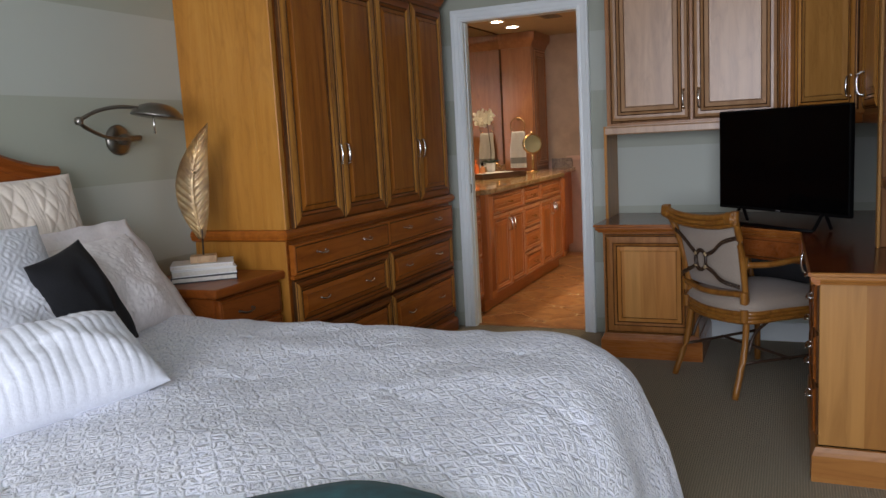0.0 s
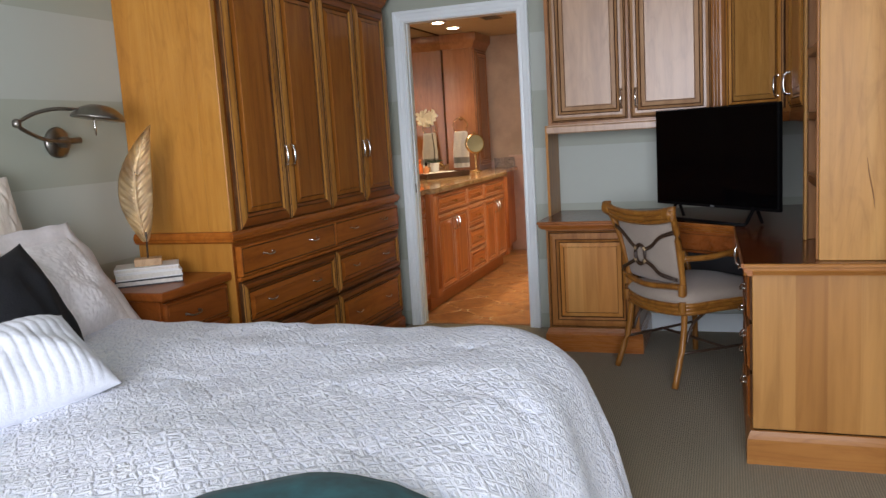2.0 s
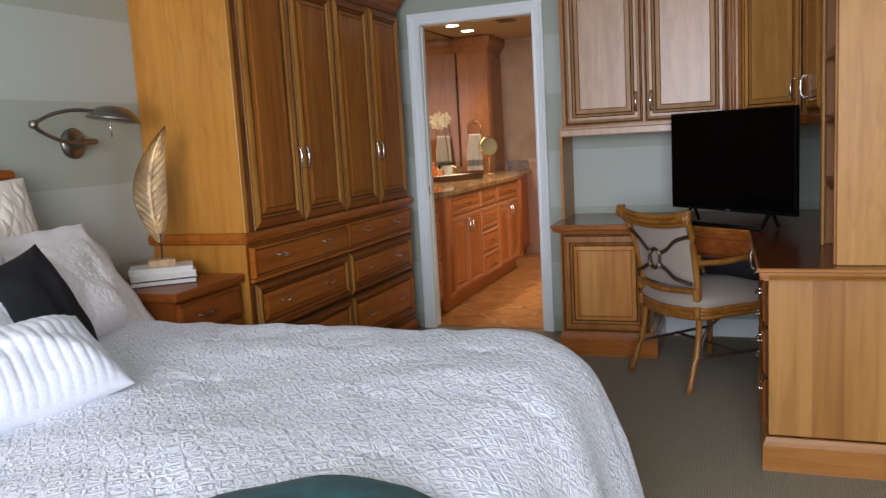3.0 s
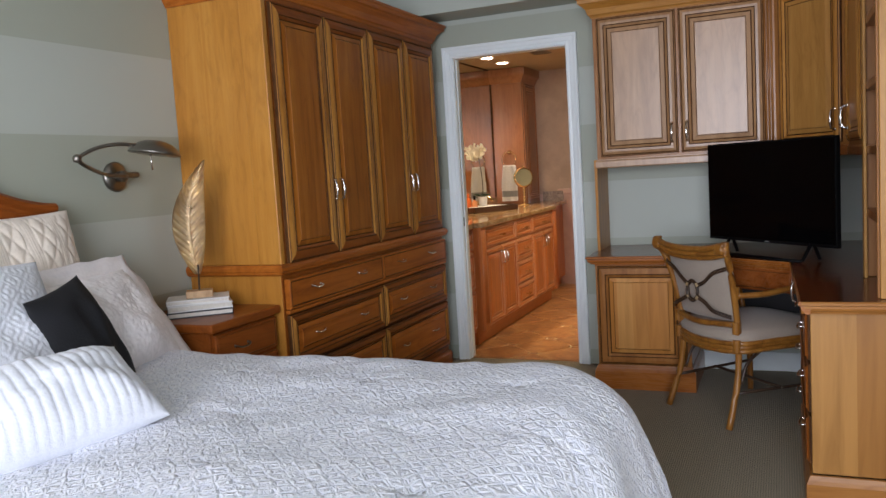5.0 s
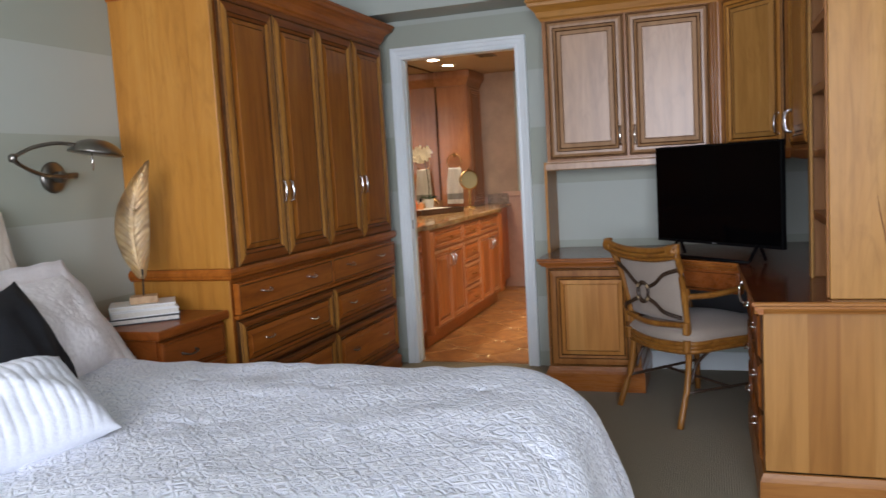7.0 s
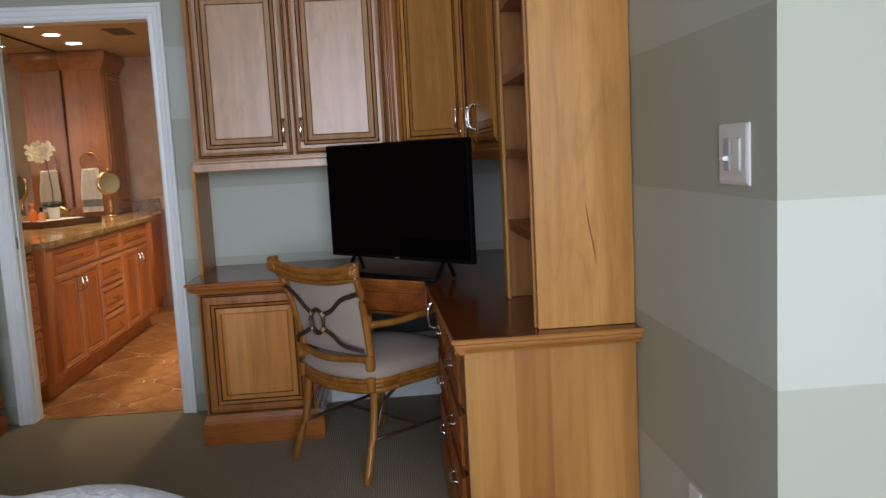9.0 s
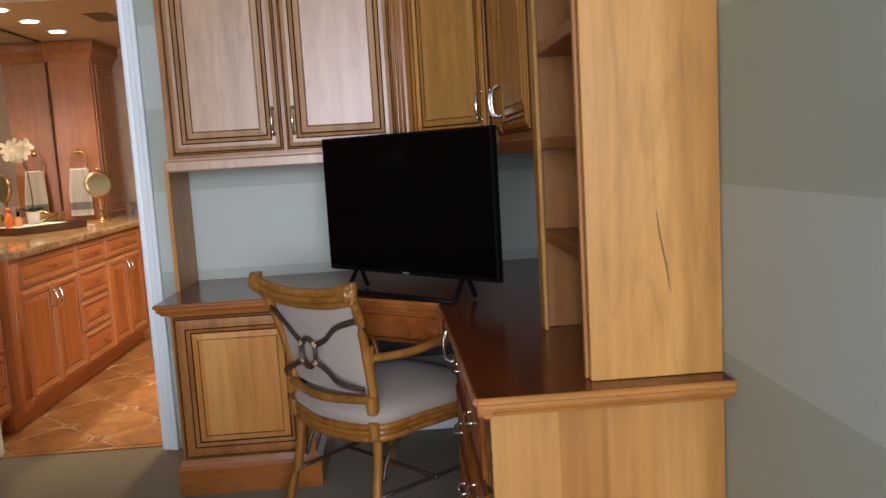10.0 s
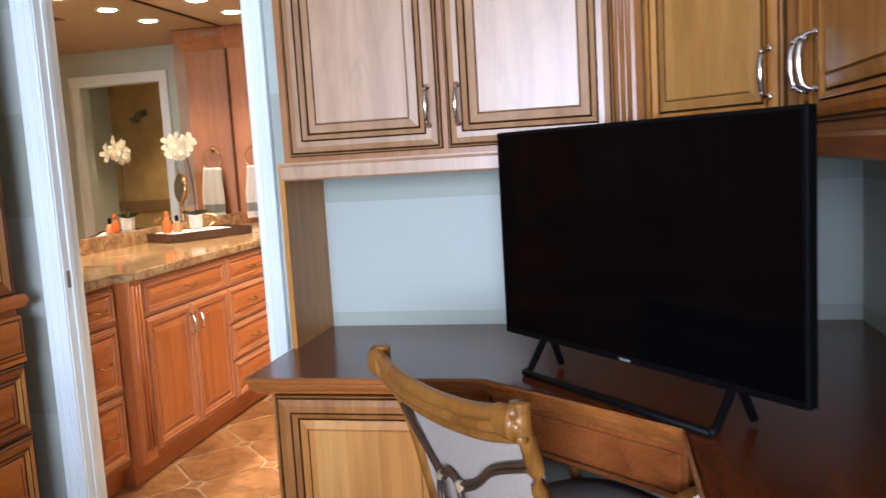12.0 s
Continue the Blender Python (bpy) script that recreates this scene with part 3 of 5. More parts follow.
def casing(name, x0, x1, z1, y, out, w, label):
    """Moulded door casing on a wall facing -y or +y (out -1 or 1)."""
    c = tagged(new(name), label, "door casing", "", "structure")
    prof = ((0, 0.0), (0, 0.012), (0.006, 0.016), (0.022, 0.014), (0.026, 0.019), (0.048, 0.021), (0.052, 0.026), (w - 0.004, 0.027), (w, 0.024), (w, 0.0))

    def piece(nm, corners):
        bm = bmesh.new()
        loops = []
        for (px, pz), (sx, sz) in corners:
            loops.append([bm.verts.new((px + sx * d, y + out * h, pz + sz * d)) for d, h in prof])
        for a, b in zip(loops, loops[1:]):
            for k in range(len(prof)):
                k2 = (k + 1) % len(prof)
                bm.faces.new((a[k], a[k2], b[k2], b[k]))
        bm.faces.new(loops[0])
        bm.faces.new(loops[-1])
        part(nm, bm, TRIMPAINT, c)

    piece("side_casing", (((x0, 0.0), (-1, 0)), ((x0, z1), (-1, 1))))
    piece("side_casing", (((x1, 0.0), (1, 0)), ((x1, z1), (1, 1))))
    piece("head_casing", (((x0, z1), (-1, 1)), ((x1, z1), (1, 1))))
    return c


door_frame = casing("door_1", DX0 + 0.008, DX1 - 0.008, DZ - 0.008, DOOR_Y, -1, 0.07, "white-painted moulded doorway to the bathroom")
part("jamb", box(DX0, DX0 + 0.012, DOOR_Y - 0.004, BATH_Y + 0.004, 0, DZ - 0.012), TRIMPAINT, door_frame)
part("jamb", box(DX1 - 0.012, DX1, DOOR_Y - 0.004, BATH_Y + 0.004, 0, DZ - 0.012), TRIMPAINT, door_frame)
part("head_jamb", box(DX0, DX1, DOOR_Y - 0.004, BATH_Y + 0.004, DZ - 0.012, DZ), TRIMPAINT, door_frame)
part("stop", box(DX0 + 0.012, DX0 + 0.018, DOOR_Y + 0.03, DOOR_Y + 0.058, 0, DZ - 0.014, 0.002), TRIMPAINT, door_frame)
part("strike_plate", box(DX0 + 0.012, DX0 + 0.0145, DOOR_Y + 0.008, DOOR_Y + 0.026, 0.905, 0.965, 0.001), PEWTER, door_frame, "dark metal strike plate")
part("strike_plate", box(DX1 - 0.0145, DX1 - 0.012, DOOR_Y + 0.02, DOOR_Y + 0.05, 0.93, 1.0, 0.001), NICKEL, door_frame, "metal strike plate")
casing("door_2", SX0, SX1, SZ, FAR_Y, -1, 0.08, "white-painted casing round the shower opening")
part("threshold", box(DX0 + 0.012, DX1 - 0.012, DOOR_Y + 0.03, BATH_Y - 0.03, 0.0, 0.008, 0.003), SLATE, door_frame, "slate threshold strip")

BASE_PROFILE = ((0.0, 0.0), (0.016, 0.0), (0.016, 0.07), (0.012, 0.085), (0.006, 0.1), (0.0, 0.105))
structure("baseboard", sweep(BASE_PROFILE, ((RIGHT_X, CORNER_Y + 0.9, 0), (RIGHT_X, CORNER_Y, 0), (EAST_X, CORNER_Y, 0))), plain("cream_trim", (0.70, 0.67, 0.60), 0.45, vary=0.04), "cream moulded baseboard", "baseboard")
structure("baseboard_desk", box(-0.46, RIGHT_X, DOOR_Y - 0.014, DOOR_Y, 0, 0.11, 0.003), TRIMPAINT, "white baseboard in the knee space", "baseboard")


# ---------------- tall built-in wardrobe ----------------
def wardrobe():
    y0, y1, xf = 3.637, 5.495, -2.075
    w = thing("wardrobe", "tall honey-brown built-in wardrobe over a chest of drawers", "wardrobe", ((LEFT_X + xf) / 2, (y0 + y1) / 2, 0))
    inv = w.matrix_world.inverted()

    def p(name, bm, mat, label="", smooth=False, parent=None):
        bm.transform(inv)
        return part(name, bm, mat, parent or w, label, smooth)

    p("chest_body", box(LEFT_X + 0.002, xf - 0.016, y0, y1, 0.09, 0.858, 0.003), HONEY)
    p("chest_face", box(xf - 0.018, xf - 0.012, y0 + 0.004, y1, 0.09, 0.858), WARMRAIL)
    p("upper_face", box(xf - 0.012, xf - 0.008, y0 + 0.03, y1, 0.908, 2.11), WARMRAIL)
    p("plinth", sweep(((0, 0), (0.018, 0), (0.018, 0.07), (0.008, 0.09), (0, 0.09)), ((LEFT_X + 0.002, y0, 0), (xf - 0.012, y0, 0), (xf - 0.012, y1, 0), (LEFT_X + 0.002, y1, 0))), WARMRAIL)
    p("upper_body", box(LEFT_X + 0.002, xf - 0.01, y0, y1, 0.908, 2.11, 0.003), HONEY)
    p("corner_post", box(xf - 0.125, xf - 0.004, y0 - 0.0025, y0 + 0.03, 0.908, 2.11, 0.004), HONEY)
    p("waist_moulding", sweep(((-0.02, 0), (0.012, 0.0), (0.024, 0.008), (0.026, 0.018), (0.03, 0.022), (0.03, 0.036), (0.02, 0.05), (-0.02, 0.05)), ((LEFT_X + 0.002, y0, 0.858), (xf - 0.012, y0, 0.858), (xf - 0.012, y1, 0.858), (LEFT_X + 0.03, y1, 0.858))), CHERRY_Y)
    p("crown", sweep(((-0.02, 0), (0.008, 0), (0.012, 0.012), (0.02, 0.02), (0.03, 0.05), (0.055, 0.075), (0.07, 0.082), (0.072, 0.1), (0.08, 0.106), (0.08, 0.118), (-0.02, 0.118)), ((LEFT_X + 0.002, y0, 2.103), (xf - 0.01, y0, 2.103), (xf - 0.01, y1, 2.103), (LEFT_X + 0.03, y1, 2.103))), CHERRY_Y)
    dw = (y1 - y0 - 0.07) / 4
    for k in range(4):
        yc = y0 + 0.045 + dw * (k + 0.5)
        m = facing(xf - 0.01, yc, 1.49, 0)
        # pale stiles, dark rails: light and shade of the sloped frame as colour
        d = p("door", rings(m, dw - 0.005, 1.165, door_steps(0.028, 0.068), None, True), [CHERRY, GLAZE, WARMRAIL, STILE])
        side = 1 if k % 2 == 0 else -1
        p("handle", bow_handle(facing(xf + 0.012, yc + side * (dw / 2 - 0.035), 1.225, 0), 0.1), NICKEL, "polished nickel bow handle", True, d)
    ym = (y0 + y1) / 2 + 0.015
    for col, (a, b) in enumerate(((y0 + 0.02, ym - 0.003), (ym + 0.003, y1 - 0.01))):
        for row, (c, d2) in enumerate(((0.70, 0.838), (0.43, 0.672), (0.125, 0.422))):
            m = facing(xf - 0.012, (a + b) / 2, (c + d2) / 2, 0)
            steps = door_steps(0.026, 0.052)
            if row == 0:
                steps = ((0, 0, 0), (0, 0.024, 0), (0.004, 0.028, 0), (0.01, 0.028, 0), (0.013, 0.024, 1), (0.016, 0.027, 1), (0.02, 0.027, 0))
            dr = p("drawer_front", rings(m, b - a, d2 - c, steps, None, row > 0), [CHERRY_Y, GLAZE, WARMRAIL, STILE])
            for f in (0.24, 0.72):
                p("pull", flat_pull(xf + (0.016 if row == 0 else 0.009), a + (b - a) * f, (c + d2) / 2 + 0.012, 0), NICKEL, "small nickel drawer pull", True, dr)
    p("drawer_moulding", box(xf - 0.012, xf + 0.01, y0 + 0.012, y1, 0.678, 0.696, 0.004), CHERRY_Y)
    return w


wardrobe()


# ---------------- nightstand and what stands on it ----------------
def nightstand():
    x1, y0, y1 = -2.11, 3.16, 3.63
    n = thing("nightstand", "cherry-brown wooden nightstand with drawers", "nightstand", (-2.35, 3.36, 0))
    inv = n.matrix_world.inverted()

    def p(name, bm, mat, label="", smooth=False, parent=None):
        bm.transform(inv)
        return part(name, bm, mat, parent or n, label, smooth)

    p("body", box(LEFT_X + 0.002, x1 - 0.02, y0 + 0.012, y1 - 0.012, 0.0, 0.692, 0.003), HEADWOOD)
    p("top", box(LEFT_X + 0.002, x1 + 0.012, y0 - 0.008, y1, 0.692, 0.73, 0.009, seg=3), HEADWOOD)
    for c, d in ((0.545, 0.68), (0.33, 0.53), (0.1, 0.315)):
        dr = p("drawer_front", rings(facing(x1 - 0.02, (y0 + y1) / 2, (c + d) / 2, 0), y1 - y0 - 0.05, d - c, ((0, 0, 0), (0, 0.014, 0), (0.006, 0.02, 0), (0.012, 0.02, 0), (0.014, 0.017, 1), (0.017, 0.02, 0))), [HEADWOOD, GLAZE])
        p("pull", flat_pull(x1 + 0.0, (y0 + y1) / 2 - 0.05, (c + d) / 2, 0, 0.085), PEWTER, "small pewter pull", True, dr)


nightstand()


def book(label, at, turn, w, d, h, cover):
    b = thing("book", label, "book", at, "books stacked on the nightstand", turn)
    part("page_block", box(-w / 2 + 0.004, w / 2 - 0.003, -d / 2 + 0.004, d / 2 - 0.004, 0.005, h - 0.005), PAPER, b, "cream page edges")
    part("cover", box(-w / 2, w / 2, -d / 2, d / 2, 0.0, 0.005, 0.001), cover, b)
    part("cover", box(-w / 2, w / 2, -d / 2, d / 2, h - 0.005, h, 0.001), cover, b)
    part("spine", box(-w / 2, -w / 2 + 0.003, -d / 2, d / 2, 0.003, h - 0.003, 0.001), cover, b)


BOOKAT = (-2.345, 3.385)
book("black-and-cream hardback book at the bottom of a stack", (*BOOKAT, 0.7302), 40, 0.27, 0.18, 0.026, plain("book_cover_black", (0.03, 0.03, 0.032), 0.45))
book("white hardback book in the middle of a stack", (BOOKAT[0] - 0.004, BOOKAT[1] + 0.004, 0.7564), 43, 0.265, 0.175, 0.027, BOOKWHITE)
book("white hardback book on top of a stack", (BOOKAT[0] - 0.008, BOOKAT[1] + 0.006, 0.7836), 38, 0.258, 0.172, 0.021, BOOKWHITE)


def leaf_sculpture():
    s = thing("leaf_sculpture", "tall gold metal leaf sculpture on a wooden block", "sculpture", (BOOKAT[0] + 0.005, BOOKAT[1] + 0.0, 0.8048), "", 38)
    part("block", box(-0.055, 0.055, -0.04, 0.04, 0.0, 0.03, 0.003), BLONDE, s, "blonde wooden block base")
    part("rod", tube(((0, 0, 0.025), (0.002, 0, 0.08), (0.004, 0.0, 0.14)), 0.004), DARKCANE, s, "thin dark rod")
    bm = bmesh.new()
    rows, cols, zs = 110, 28, 0.1
    grid = []
    for i in range(rows + 1):
        u = i / rows
        half = 0.072 * (math.sin(math.pi * min(1, u * 0.97 + 0.03)) ** 0.82) * (1.06 - 0.24 * u)
        bend = -0.022 * math.sin(u * 3.0) + 0.06 * u ** 3
        line = []
        for j in range(cols + 1):
            v = j / cols * 2 - 1
            ridge = 0.0042 * math.sin((u * 46 - abs(v) * 6.5) * 2) * (1 - abs(v) ** 6) * min(1, abs(v) * 6)
            mid = 0.012 * math.exp(-(v / 0.07) ** 2)
            edge = 0.02 * v * v
            line.append(bm.verts.new((v * half + bend * 1.2, -ridge - mid - edge + 0.02 * math.sin(u * 3.0), zs + u * 0.49)))
        grid.append(line)
    for a, b in zip(grid, grid[1:]):
        for j in range(cols):
            bm.faces.new((a[j], a[j + 1], b[j + 1], b[j]))
    bmesh.ops.solidify(bm, geom=bm.faces[:], thickness=0.004)
    part("leaf", bm, GOLDLEAF, s, "ribbed champagne-gold leaf", True)


leaf_sculpture()


def wall_lamp():
    cy, cz = 3.225, 1.342
    l = thing("wall_lamp", "brushed pewter swing-arm reading lamp on the wall", "wall lamp", (LEFT_X, cy, cz))

    def w(x, y, z):
        return (x - LEFT_X, y - cy, z - cz)

    m = Matrix.Translation((0, 0, 0)) @ pose(0, 0, 0, 0, 90, 0)
    part("backplate", lathe(((0.01, 0.0005), (0.062, 0.0005), (0.064, 0.012), (0.055, 0.02), (0.03, 0.026), (0.012, 0.028)), m, 28), PEWTER, l, "", True)
    part("pivot", lathe(((0.005, 0.02), (0.022, 0.024), (0.024, 0.06), (0.012, 0.068)), m, 16), PEWTER, l, "", True)
    part("joint_bar", tube([w(-2.54, 3.18, 1.342), w(-2.535, 3.29, 1.347)], 0.013, 10), PEWTER, l, "", True)
    part("arm", tube(spline([w(-2.53, 3.23, 1.342), w(-2.52, 3.10, 1.352), w(-2.505, 2.985, 1.39), w(-2.5, 2.95, 1.415)], 6), 0.008, 8), PEWTER, l, "", True)
    part("elbow", lathe(((0.004, -0.016), (0.015, -0.012), (0.017, 0.0), (0.015, 0.012), (0.004, 0.018)), Matrix.Translation(w(-2.5, 2.95, 1.415)), 12), PEWTER, l, "", True)
    part("arm", tube(spline([w(-2.5, 2.95, 1.418), w(-2.48, 3.02, 1.452), w(-2.45, 3.10, 1.468), w(-2.42, 3.19, 1.462)], 6), 0.0075, 8), PEWTER, l, "", True)
    sm = Matrix.Translation(w(-2.40, 3.258, 1.425)) @ pose(0, 0, 0, -8, 6, 0)
    shade = lathe(((0.106, 0.0), (0.104, 0.006), (0.09, 0.026), (0.068, 0.043), (0.04, 0.054), (0.012, 0.058), (0.01, 0.054), (0.038, 0.05), (0.066, 0.039), (0.087, 0.022), (0.101, 0.002)), sm, 32)
    part("shade", shade, PEWTER, l, "domed pewter shade", True)
    part("switch_stem", tube([w(-2.40, 3.235, 1.43), w(-2.40, 3.237, 1.36)], 0.004, 7), NICKEL, l, "", True)


wall_lamp()


# ---------------- bed ----------------
BX0, BX1, BY0, BY1, BZ = -2.5, -0.585, 1.1, 2.93, 0.662


def bed_point(fx, fy):
    """Where a point of the flat coverlet lies once it is spread over the mattress and hangs down."""
    r = 0.16
    cx = min(max(fx, BX0 - 1), BX1 - r)
    cy = min(max(fy, BY0 + r), BY1 - r)
    dx, dy = fx - cx, fy - cy
    d = math.hypot(dx, dy)
    puff = 0.012 * noise.noise(Vector((fx * 2.4, fy * 2.4, 4.0))) + 0.012 * math.sin(fx * 5.1 + 1) * math.sin(fy * 4.3) + 0.010 * noise.noise(Vector((fx * 5, fy * 5, 0.3))) + 0.004 * noise.noise(Vector((fx * 14, fy * 14, 1.7)))
    # sewn tufts on a staggered lattice, each with a few puckers round it
    row = round((fy - 0.2) / 0.36)
    tx, ty = 0.46 * round((fx - 0.23 * (row % 2)) / 0.46) + 0.23 * (row % 2), 0.2 + 0.36 * row
    off = math.hypot(fx - tx, fy - ty)
    turn = math.atan2(fy - ty, fx - tx)
    puff += -0.011 * math.exp(-(off / 0.03) ** 2) + 0.004 * math.exp(-(off / 0.11) ** 2) * math.cos(5 * turn + row)
    if d < 1e-6:
        return Vector((fx, fy, BZ + puff))
    ux, uy = dx / d, dy / d
    bend = max(0.0, d - r)
    rad, most = 0.2, radians(74 if ux > 0.3 else 80)
    corner = (2 * abs(ux * uy)) ** 1.5 if d > r else 0
    if bend <= rad * most:
        th = bend / rad
        out, drop = rad * math.sin(th), rad * (1 - math.cos(th))
    else:
        rest = bend - rad * most
        out = rad * math.sin(most) + rest * math.cos(most)
        drop = rad * (1 - math.cos(most)) + rest * math.sin(most)
    ang = math.atan2(uy, ux)
    hang = min(1.0, max(0.0, (bend - 0.08) / 0.35))
    along = fy if ux > 0.7 else fx
    fold = hang * (0.020 * math.sin(along * 13 + 1.5 * math.sin(along * 3.1)) + 0.030 * corner * math.sin(ang * 16 + 0.6))
    out += fold
    z = BZ - drop + puff * (1 - hang * 0.6)
    return Vector((cx + ux * (min(d, r) + out), cy + uy * (min(d, r) + out), max(0.012, z)))


def bed():
    b = thing("bed", "large bed with a wooden headboard", "bed", (-1.5, 2.0, 0))
    inv = b.matrix_world.inverted()

    def p(name, bm, mat, label="", smooth=False):
        bm.transform(inv)
        return part(name, bm, mat, b, label, smooth)

    p("mattress", box(-2.5, BX1 + 0.05, BY0 - 0.03, BY1 + 0.03, 0.33, BZ - 0.04, 0.05, seg=3), WHITE_CLOTH)
    p("box_spring", box(-2.5, BX1 + 0.04, BY0 - 0.02, BY1 + 0.02, 0.1, 0.33, 0.02), WHITE_CLOTH)
    for x in (-2.4, BX1 - 0.06):
        for y in (BY0 + 0.06, BY1 - 0.06):
            p("leg", box(x - 0.03, x + 0.03, y - 0.03, y + 0.03, 0.0, 0.1, 0.004), CHERRY)
    # headboard with a peaked top rail
    bm = bmesh.new()
    y0, y1, yc = 1.14, 2.865, 2.0
    n = 32
    top = lambda y: 1.22 + 0.235 * (0.5 - 0.5 * math.cos(math.pi * (1 - abs(y - yc) / (y1 - yc)))) + 0.05 * (1 - abs(y - yc) / (y1 - yc))
    ys = [y0 + (y1 - y0) * i / n for i in range(n + 1)]
    ring = [(y, 0.0) for y in ys] + [(y, top(y)) for y in reversed(ys)]
    prev = None
    for x in (LEFT_X + 0.006, LEFT_X + 0.05):
        vs = [bm.verts.new((x, y, z)) for y, z in ring]
        bm.faces.new(vs)
        if prev:
            for i in range(len(vs)):
                bm.faces.new((prev[i], prev[(i + 1) % len(vs)], vs[(i + 1) % len(vs)], vs[i]))
        prev = vs
    p("headboard", bm, HEADWOOD)
    cap = [(LEFT_X + 0.03, y, top(y) + 0.004) for y in ys]
    bm = bmesh.new()
    last = None
    for x, y, z in cap:
        now = [bm.verts.new((x + a, y, z + c)) for a, c in ((-0.028, 0), (-0.028, 0.016), (-0.02, 0.026), (0.03, 0.026), (0.042, 0.014), (0.04, 0.0), (0.026, -0.014), (0.024, -0.03), (0.02, -0.03), (0.02, 0))]
        if last:
            for i in range(10):
                bm.faces.new((last[i], last[(i + 1) % 10], now[(i + 1) % 10], now[i]))
        else:
            bm.faces.new(now)
        last = now
    bm.faces.new(last)
    p("top_rail", bm, HEADWOOD, "moulded cherry top rail")


bed()


def coverlet():
    bm = bmesh.new()
    uvl = bm.loops.layers.uv.new("UVMap")
    x0, x1, y0, y1, st = -2.46, BX1 + 0.66, BY0 - 0.66, BY1 + 0.66, 0.017
    nx, ny = int((x1 - x0) / st), int((y1 - y0) / st)
    grid = [[None] * (ny + 1) for _ in range(nx + 1)]
    flat = {}
    for i in range(nx + 1):
        for j in range(ny + 1):
            fx, fy = x0 + (x1 - x0) * i / nx, y0 + (y1 - y0) * j / ny
            v = bm.verts.new(bed_point(fx, fy))
            grid[i][j] = v
            flat[v] = (fx, fy)
    for i in range(nx):
        for j in range(ny):
            vs = (grid[i][j], grid[i + 1][j], grid[i + 1][j + 1], grid[i][j + 1])
            fx, fy = flat[vs[0]]
            if fx > BX1 and (fy > BY1 or fy < BY0):
                ey = fy - BY1 if fy > BY1 else BY0 - fy
                if math.hypot(fx - BX1, ey) > 0.62:
                    continue
            f = bm.faces.new(vs)
            f.smooth = True
            for lp in f.loops:
                lp[uvl].uv = flat[lp.vert]
    for v in [v for v in bm.verts if not v.link_faces]:
        bm.verts.remove(v)
    bm.normal_update()
    me = bpy.data.meshes.new("bedspread")
    bm.to_mesh(me)
    bm.free()
    me.materials.append(COVERLET)
    ob = new("bedspread", me)
    sol = ob.modifiers.new("thick", "SOLIDIFY")
    sol.thickness = 0.012
    sol.offset = 1.0
    tagged(ob, "white textured matelasse bedspread hanging over the bed", "bedspread")


coverlet()


def throw():
    bm = bmesh.new()
    cx, cy, a, b = -0.50, 1.30, 0.42, 0.555
    rings_n, seg = 16, 72
    loops = []
    for side in (1, 0):
        for i in range(rings_n + 1):
            u = i / rings_n if side else 1 - i / rings_n
            loop = []
            for k in range(seg):
                t = 2 * math.pi * k / seg
                c, s = math.cos(t), math.sin(t)
                e = 0.72
                x = cx + a * u * math.copysign(abs(c) ** e, c) - 0.05 * u * s
                y = cy + b * u * math.copysign(abs(s) ** e, s) + 0.09 * u * c
                q = bed_point(x, y)
                lift = 0.016 + side * 0.05 * (1 - u ** 8) ** 0.5 + (0.004 * math.sin(x * 17) * math.sin(y * 15) if side else 0)
                loop.append(bm.verts.new((q.x, q.y, q.z + lift)))
            loops.append(loop)
    for p, q in zip(loops, loops[1:]):
        for k in range(seg):
            bm.faces.new((p[k], p[(k + 1) % seg], q[(k + 1) % seg], q[k]))
    bmesh.ops.remove_doubles(bm, verts=bm.verts, dist=0.0008)
    ob = finish(bm, "throw_blanket", TEAL, None, True)
    tagged(ob, "folded teal plush throw blanket on the bed", "blanket")


throw()


def pillow_mesh(w, h, t, relief, ear=0.05, sag=0.0):
    bm = bmesh.new()
    nx, ny = 130, 90
    for side in (1, -1):
        grid = []
        for i in range(nx + 1):
            u = i / nx * 2 - 1
            line = []
            for j in range(ny + 1):
                v = j / ny * 2 - 1
                body = max(0.0, (1 - abs(u) ** 2.6) * (1 - abs(v) ** 2.6)) ** 0.62
                x = w / 2 * u * (1 - ear * (1 - v * v) * abs(u))
                y = h / 2 * v * (1 - ear * (1 - u * u) * abs(v))
                lump = 0.02 * noise.noise(Vector((u * 2.2 + w * 9, v * 2.2, side)))
                line.append(bm.verts.new((x, y - sag * (1 - u * u) * (v > 0) * v, side * (t / 2 * body + (relief(x, y) if side > 0 else 0) * min(1, body * 3) + lump * body))))
            grid.append(line)
        for a, b in zip(grid, grid[1:]):
            for j in range(ny):
                bm.faces.new((a[j], a[j + 1], b[j + 1], b[j]))
    bmesh.ops.remove_doubles(bm, verts=bm.verts, dist=0.0006)
    return bm


def no_relief(x, y):
    return 0.0


def rib_relief(x, y):
    return 0.0048 * abs(math.sin(math.pi * x / 0.029)) ** 0.5 + 0.0012 * noise.noise(Vector((x * 30, y * 70, 4.0)))


def diamond_relief(x, y):
    c = abs((x / 0.13) % 1.0 - 0.5)
    if c < 0.17:
        return 0.006 * abs(math.sin(math.pi * c / 0.085)) ** 0.5
    p, q = (x * 1.5 + y) / 0.095, (x * 1.5 - y) / 0.095
    return 0.008 * (min(abs(math.sin(math.pi * p)), abs(math.sin(math.pi * q)))) ** 0.6


